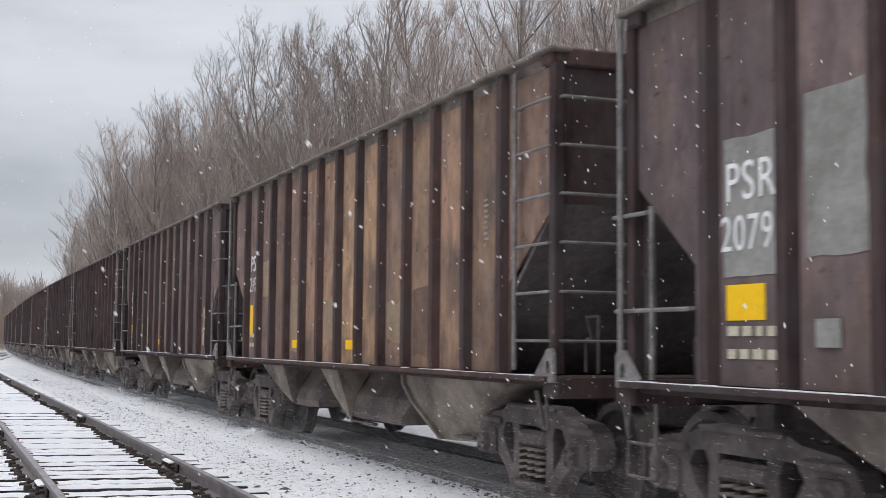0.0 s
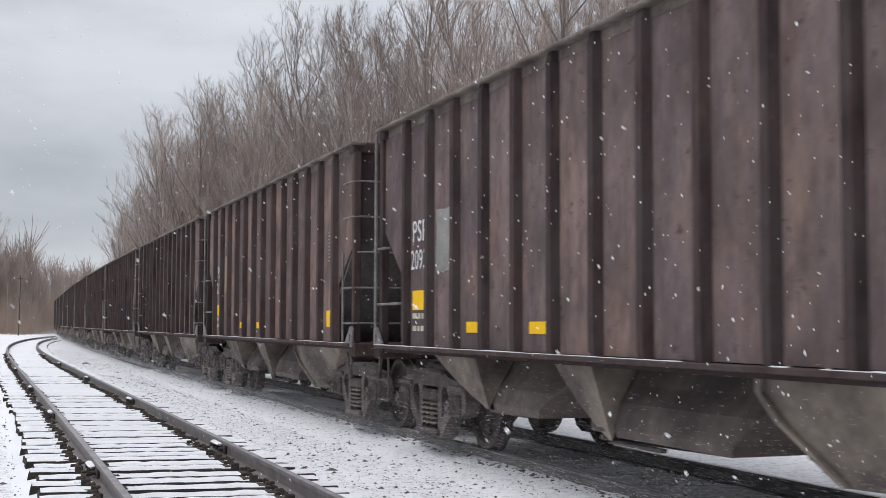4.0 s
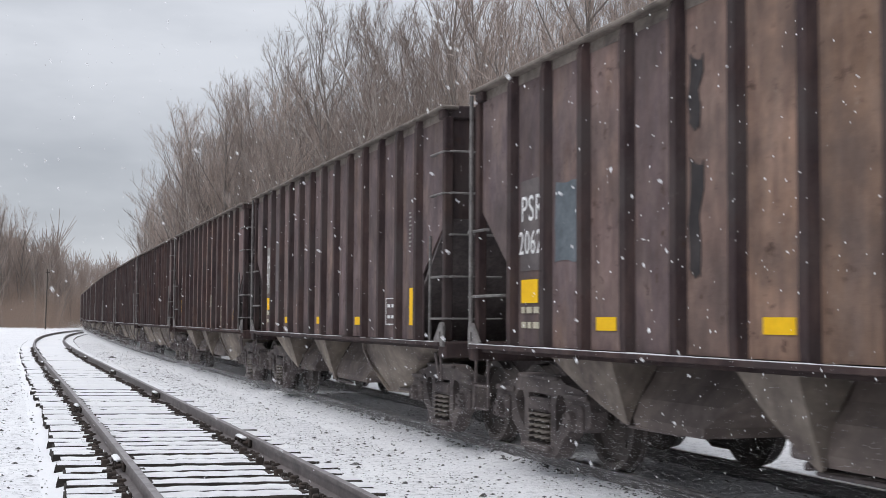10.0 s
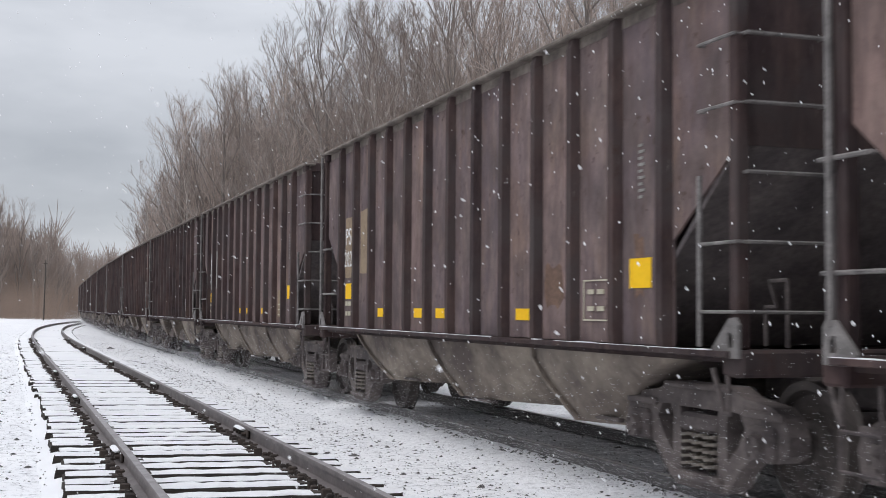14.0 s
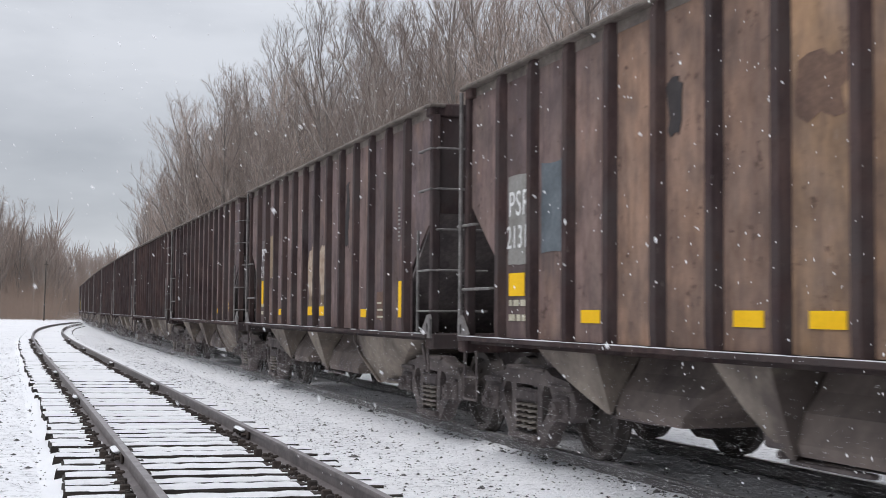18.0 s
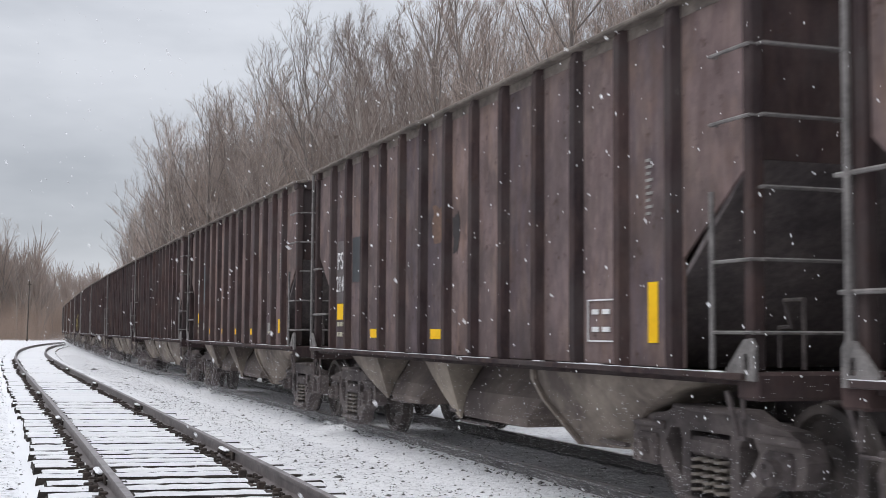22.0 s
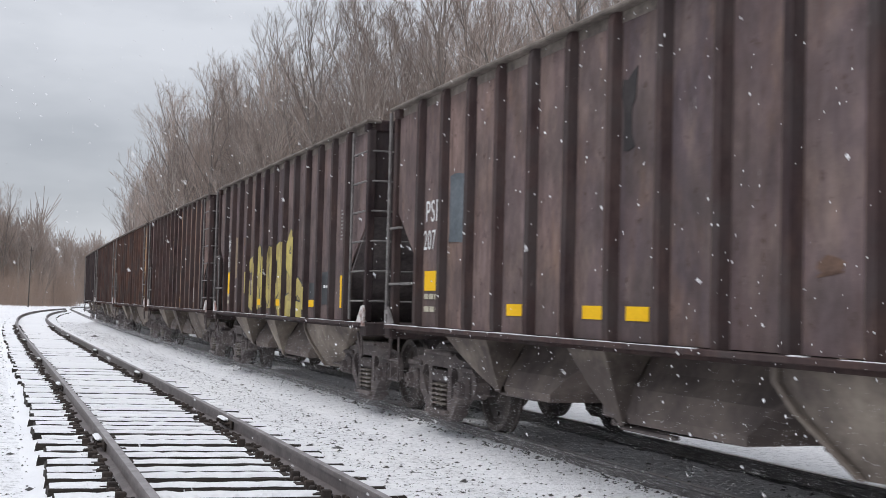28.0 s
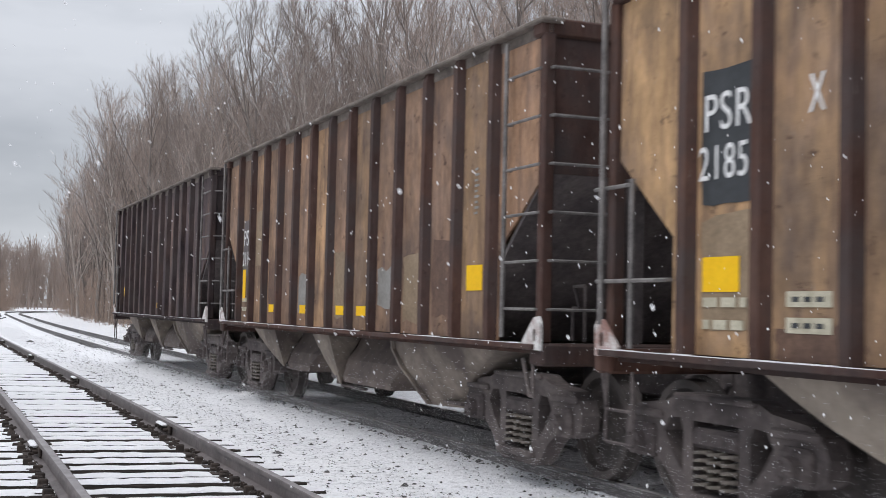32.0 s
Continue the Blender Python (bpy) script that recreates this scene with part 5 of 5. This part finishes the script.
def fat_stroke(car, name, pts, width, mat, lift):
    """A sprayed stroke: a band of even width along a polyline, with rounded ends."""
    P = [Vector((x, z)) for x, z in pts]
    left, right = [], []
    for i, p in enumerate(P):
        d = (P[min(i + 1, len(P) - 1)] - P[max(i - 1, 0)]).normalized()
        nrm = Vector((-d.y, d.x)) * width / 2
        left.append(p + nrm)
        right.append(p - nrm)
    bm = bmesh.new()
    lv = [bm.verts.new((p.x, 0, p.y)) for p in left]
    rv = [bm.verts.new((p.x, 0, p.y)) for p in right]
    for i in range(len(P) - 1):
        bm.faces.new((rv[i], rv[i + 1], lv[i + 1], lv[i]))
    for q, back in ((P[0], P[0] - P[1]), (P[-1], P[-1] - P[-2])):
        u = back.normalized()
        c = bm.verts.new((q.x, 0, q.y))
        ring = []
        for k in range(7):
            a = math.pi * (k / 6 - 0.5)
            o = (u * math.cos(a) + Vector((-u.y, u.x)) * math.sin(a)) * width / 2
            ring.append(bm.verts.new((q.x + o.x, 0, q.y + o.y)))
        for k in range(6):
            bm.faces.new((c, ring[k], ring[k + 1]))
    bmesh.ops.recalc_face_normals(bm, faces=bm.faces)
    ob = part(name, bm, M[mat], car, "fat yellow sprayed strokes" if name == "graffiti" else "")
    ob.location.y = SKIN - 0.002 - lift
    return ob


def letter_shape(kind, cx, cz, w, h, seed):
    """Fat rounded sprayed shapes, as closed outlines."""
    rng = random.Random(seed)
    n = 22
    out = []
    for i in range(n):
        a = 2 * math.pi * i / n
        c, s = math.cos(a), math.sin(a)
        k = (abs(c) ** 3 + abs(s) ** 3) ** (-1 / 3) * (1 + rng.uniform(-0.07, 0.07) + (0.16 * math.sin(3 * a + kind)))
        out.append((cx + w / 2 * c * k, cz + h / 2 * s * k))
    return out


def special_paint(cars):
    # sprayed fat yellow strokes along one car, worn thin in places
    car = cars[4]
    x0, w = RIBS[3] + 0.15, RIBS[1] - RIBS[0]
    strokes = [
        [(0.05, 2.02), (0.5, 2.08), (0.9, 2.12)], [(0.45, 2.0), (0.42, 1.7), (0.38, 1.36)], [(-0.12, 1.62), (-0.1, 1.36)],
        [(1.05, 2.24), (1.02, 1.9), (1.0, 1.34)], [(1.45, 2.1), (1.5, 1.7), (1.48, 1.30)], [(1.05, 1.72), (1.45, 1.78)],
        [(2.15, 2.2), (1.95, 2.0), (1.92, 1.6), (2.1, 1.42), (2.35, 1.55), (2.42, 1.95), (2.3, 2.18), (2.15, 2.2)],
        [(2.72, 2.42), (2.7, 2.0), (2.75, 1.32)], [(2.95, 2.2), (3.15, 2.3), (3.22, 1.95), (3.12, 1.6), (2.9, 1.55)],
        [(3.6, 2.5), (3.58, 2.0), (3.62, 1.25)], [(3.3, 1.75), (3.45, 1.5), (3.6, 1.42)],
        [(4.55, 2.3), (4.3, 2.42), (4.02, 2.25), (4.1, 1.98), (4.4, 1.85), (4.5, 1.6), (4.3, 1.38), (3.95, 1.32)],
        [(4.05, 2.0), (4.5, 2.02)], [(4.7, 1.5), (5.0, 1.62), (5.4, 1.5), (5.45, 1.25)], [(4.8, 1.25), (5.3, 1.22)],
        [(0.15, 1.34), (0.4, 1.30), (0.75, 1.34)], [(1.7, 1.36), (1.75, 1.9)], [(3.3, 1.25), (3.9, 1.25), (4.6, 1.22)],
    ]
    for k, f0, f1, z0, z1, mt in ((3, 0.0, 0.9, 1.40, 1.75, "pale_spray"), (4, 0, 1, 1.25, 2.0, "graffiti"), (5, 0, 1, 1.22, 2.12, "graffiti"), (6, 0, 1, 1.22, 2.15, "graffiti"), (7, 0, 1, 1.22, 2.3, "graffiti"), (8, 0, 0.75, 1.2, 1.5, "graffiti")):
        on_panel(car, "graffiti", k, f0, f1, z0, z1, mt, "faded sprayed ground colour", 0.03, k)
    for i, line in enumerate(strokes):
        pts = [(x0 + x * w, z) for x, z in line]
        fat_stroke(car, "graffiti_outline", pts, 0.33, "patch", 0.001 + 0.0002 * i)
        fat_stroke(car, "graffiti", pts, 0.275, "graffiti", 0.006 + 0.0002 * i)
    for k, z0, z1 in ((3, 1.5, 1.9), (4, 1.25, 2.05), (5, 1.25, 2.15), (6, 1.25, 2.3), (7, 1.25, 2.35), (8, 1.25, 2.4), (9, 1.25, 1.6)):
        on_rib = part("graffiti", paint_shape(RIBS[k] - 0.044, RIBS[k] + 0.044, z0, z1, 0.002, k), M["graffiti"], car)
        on_rib.location.y = -SIDE_Y - 0.0955
    on_panel(car, "paint_patch", 10, 0.0, 0.9, 1.33, 1.82, "patch", "", 0.01, 5)
    on_panel(car, "lettering_bar", 10, 0.2, 0.4, 1.58, 1.62, "white", lift=0.003)
    on_panel(car, "lettering_bar", 10, 0.5, 0.75, 1.58, 1.62, "white", lift=0.003)
    on_panel(car, "paint_patch", 9, 0.0, 0.6, 1.42, 1.66, "patch", "", 0.01, 6)
    for k in (4, 6, 9):
        on_panel(car, "reflector", k, 0.05, 0.9, 1.29, 1.40, "yellow", "yellow reflective sheeting", lift=0.012)
    # pale dripping scrawls
    car = cars[13]
    for k in (5, 6):
        a, w = RIBS[k] + 0.13, RIBS[1] - RIBS[0] - 0.26
        part("graffiti", blob(letter_shape(k, a + 0.5 * w, 1.95, w * 0.95, 0.95, k)), M["pale_spray"], car, "pale dripping sprayed scrawl").location.y = SKIN
        part("graffiti", paint_shape(a + 0.15 * w, a + 0.8 * w, 1.30, 1.62, 0.02, k), M["tan_patch"], car).location.y = SKIN
        on_panel(car, "reflector", k, 0.02, 0.95, 1.30, 1.44, "yellow", "yellow reflective sheeting", lift=0.004)
    car = cars[28]
    for k, z in ((2, 1.75), (3, 1.9)):
        a, w = RIBS[k] + 0.13, RIBS[1] - RIBS[0] - 0.26
        for j in range(5):
            part("graffiti", paint_shape(a + (0.1 + 0.17 * j) * w, a + (0.2 + 0.17 * j) * w, 1.45, z + 0.12 * (j % 3), 0.015, j), M["pale_spray"], car).location.y = SKIN
    for z0, z1, f0, f1 in ((1.30, 1.62, 0.15, 0.8), (1.55, 1.98, 0.3, 0.6)):
        on_panel(car, "graffiti", 11, f0, f1, z0, z1, "pale_spray", "pale dripping sprayed scrawl", 0.03, 3, lift=0.002 if z0 < 1.4 else 0.004)
    # old lettering: a second mark letter on the tan car, with plates below it
    car = cars[2]
    put("lettering", XMARK, car, RIBS[1] + 0.40, SKIN - 0.006, 2.54, 90, 0, 0, "worn white stencilled letter").scale = (0.62, 1, 1)
    for z in (1.29, 1.44):
        on_panel(car, "data_plate", 1, 0.15, 0.9, z, z + 0.09, "cream", "white data plate with small print")
        for f in (0.25, 0.45, 0.65):
            on_panel(car, "lettering_bar", 1, f, f + 0.12, z + 0.03, z + 0.06, "patch", lift=0.003)
    for k, z0, z1, mt in ((0, 1.30, 2.0, "tan_patch"), (1, 1.12, 1.32, "rust_patch"), (6, 1.35, 2.5, "rust_patch"), (7, 1.6, 2.75, "tan_patch"), (8, 1.5, 2.7, "rust_patch"), (7, 1.15, 1.55, "grey_patch"), (5, 1.2, 1.8, "grey_patch")):
        on_panel(car, "paint_patch", k, 0.0, 1.0, z0, z1, mt, "", 0.035, k, lift=-0.0035)
    for c, ks in ((cars[1], ((2, "rust_patch"), (4, "grey_patch"), (6, "tan_patch"), (8, "grey_patch"), (9, "tan_patch"), (10, "rust_patch"))), (cars[29], ((3, "tan_patch"), (5, "tan_patch"), (8, "tan_patch"), (9, "rust_patch"))), (cars[30], ((2, "tan_patch"),)), (cars[3], ((3, "blue_patch"), (6, "blue_patch"), (5, "blue_patch")))):
        for k, mt in ks:
            on_panel(c, "paint_patch", k, 0.0, 0.98, 1.25 + 0.07 * (k % 3), 1.8 + 0.12 * (k % 4), mt, "", 0.03, k, lift=-0.003)
    on_panel(cars[19], "data_plate", 7, 0.05, 0.68, 1.63, 1.92, "cream", "yellowed white square data plate", lift=0.003)
    for f, z in ((0.3, 1.80), (0.36, 1.70)):
        on_panel(cars[19], "lettering_bar", 7, f, f + 0.08, z, z + 0.06, "patch", lift=0.006)
    # worn pale plates with small print, low on the last but one sheet
    for n, z0, z1, mt in ((24, 1.30, 1.56, "tan_patch"), (16, 1.24, 1.72, "tan_patch"), (12, 1.28, 1.60, "rust_patch"), (9, 1.30, 1.50, "grey_patch"), (11, 1.24, 1.34, "grey_patch"), (13, 1.26, 1.62, "rust_patch")):
        on_panel(cars[n], "data_plate", 10, 0.12, 0.85, z0, z1, mt, "worn painted panel with small print", 0.012, n)
        for r in range(3 if z1 - z0 > 0.2 else 1):
            on_panel(cars[n], "lettering_bar", 10, 0.2, 0.75 - 0.1 * r, z0 + 0.03 + 0.09 * r, z0 + 0.055 + 0.09 * r, "cream", lift=0.004)
    # dark tarry smears high on some sheets
    for n, k, z0, z1 in ((21, 4, 2.75, 3.25), (21, 4, 1.7, 2.5), (13, 8, 2.3, 3.2), (14, 4, 2.7, 3.1), (5, 6, 2.6, 3.2), (27, 8, 2.4, 2.9), (10, 6, 2.2, 2.6)):
        on_panel(cars[n], "paint_patch", k, 0.0, 0.30, z0, z1, "tar", "dark tarry smear", 0.05, n + k, lift=0.001)
    for n in (9, 30, 24):
        on_panel(cars[n], "identity_tag", 1, 0.18, 0.58, 1.37, 1.53, "grey_patch", "grey metal identity tag", lift=0.012)
    # a dark square repainted low on one car
    on_panel(cars[6], "paint_patch", 8, 0.0, 0.98, 1.22, 2.2, "patch", "", 0.006, 3)


TRAIN = build_train()
for spare in (PLAIN_CAR, CLOSED_CAR, TALL_CAR, LAST_CAR):
    for o in (*spare.children_recursive, spare):
        bpy.data.objects.remove(o)


# ---------------------------------------------------------------- falling snow
def snowfall(seed, count, speed, size, near, far):
    """Flakes that drift through the view, joined into one body that falls as a whole."""
    rng = np.random.default_rng(seed)
    v = np.array(speed)
    verts, faces = [], []
    tri = [(0, 2, 4), (2, 1, 4), (1, 3, 4), (3, 0, 4), (2, 0, 5), (1, 2, 5), (3, 1, 5), (0, 3, 5)]
    base = np.array([(1, 0, 0), (-1, 0, 0), (0, 1, 0), (0, -1, 0), (0, 0, 1), (0, 0, -1)], float)
    eye = np.array([0, 0, EYE])
    for _ in range(count):
        d = near + (far - near) * rng.random() ** 0.8
        p = eye + d * np.array([rng.uniform(-0.42, 0.42), 1.0, rng.uniform(-0.2, 0.36)])
        t = rng.uniform(-1, 33)
        p0 = p - v * t
        ts = np.clip(((eye - p0) @ v) / (v @ v), 0, 32)
        if np.linalg.norm(p0 + v * ts - eye) < 1.2:
            continue
        b = base * size * rng.uniform(0.5, 1.4, (6, 3))
        n = len(verts)
        verts.extend((b + p0).tolist())
        faces.extend([(a + n, c + n, d2 + n) for a, c, d2 in tri])
    ob = new("snowfall", pydata("snowfall", verts, faces, M["flake"]))
    tagged(ob, "white snowflakes drifting down through the air", "snow", kind="stuff")
    return ob, v


SNOW = [snowfall(1, 8000, (0.95, -0.25, -1.35), 0.0034, 1.7, 7.0), snowfall(2, 8000, (1.35, -0.1, -1.1), 0.0030, 1.7, 7.0),
        snowfall(3, 4200, (0.7, 0.1, -1.7), 0.0042, 1.9, 9.0), snowfall(4, 9000, (1.1, -0.2, -1.4), 0.0048, 7.0, 24.0)]


def powder_mesh():
    """Powder snow whirled up round the wheels: tiny grains, thickest near the rails."""
    rng = np.random.default_rng(31)
    n = 45000
    c = np.stack([rng.uniform(-6.2, 6.2, n), rng.normal(-0.9, 1.3, n), rng.exponential(0.30, n) - 0.16], 1)
    c = c[(c[:, 2] < 1.2) & (np.abs(c[:, 1]) < 3.4)]
    base = np.array([(1, 0, -0.6), (-0.5, 0.87, -0.6), (-0.5, -0.87, -0.6), (0, 0, 1.0)])
    v = (c[:, None, :] + base[None] * rng.uniform(0.0016, 0.0036, (len(c), 1, 1))).reshape(-1, 3)
    f = (4 * np.arange(len(c))[:, None, None] + np.array([(0, 2, 1), (0, 1, 3), (1, 2, 3), (2, 0, 3)])[None]).reshape(-1, 3).tolist()
    return pydata("powder_snow", v, f, M["flake"])


POWDER_MESH = powder_mesh()
POWDER = [tagged(new("powder_snow", POWDER_MESH), "powder snow whirled up by the passing wheels", "snow", kind="stuff") for _ in TRAIN]


# ---------------------------------------------------------------- what moves
def tail_at(t):
    """Distance along the main track of the last car's rear corner."""
    return 384.369 + t * (-10.6361 + t * (-0.0537811 + t * (0.00673549 + t * (-0.000403851 + t * (1.08267e-05 - t * 1.06728e-07)))))


# couplers stretched or pushed in, car by car
SLACK = [0.0, -0.08, -0.01, 0.03, -0.04, -0.01, 0.02, 0.0, 0.06, 0.0, -0.07, 0.02, -0.01, -0.01, 0.02, 0.0, 0.1, -0.04, 0.01, -0.03, -0.07, 0.08, 0.06, 0.08, -0.07, 0.01, 0.0, 0.04, -0.13, 0.02, 0.01]


def car_pose(s):
    """A car with its middle at s: trucks follow the track, the body leans a little with the rails."""
    xa, ya, _ = MAIN.at(s - 4.72)
    xb, yb, _ = MAIN.at(s + 4.72)
    head = math.degrees(math.atan2(ya - yb, xa - xb))
    return pose((xa + xb) / 2, (ya + yb) / 2, MAIN_Z, 0.88, 0, head)


def motions():
    for n, car in enumerate(TRAIN):
        s_of = lambda t: tail_at(t) - n * PITCH - HALF + 0.08 + SLACK[n]
        way = [(t, car_pose(s_of(t))) for t in [k * 1.0 for k in range(33)]]
        walk(car, way)
        walk(POWDER[n], way)
        # wheels turn while they are near enough to be seen turning
        times = [k / FPS for k in range(0, 32 * FPS + 1) if -9 < s_of(k / FPS) < 34]
        if not times:
            continue
        stops = sorted({0.0, *times, 32.0})
        first, last = times[0], times[-1]
        for ob in car.children_recursive:
            if ob.name.split(".")[0] == "wheelset":
                base = ob.matrix_basis.copy()
                rows = []
                for t in stops:
                    a = (s_of(first) - s_of(min(max(t, first), last))) / WHEEL_R
                    rows.append((t, base @ Matrix.Rotation(a, 4, "Y")))
                walk(ob, rows)
    for ob, v in SNOW:
        walk(ob, [(t, pose(*(v * t))) for t in (0.0, 16.0, 32.0)])


motions()
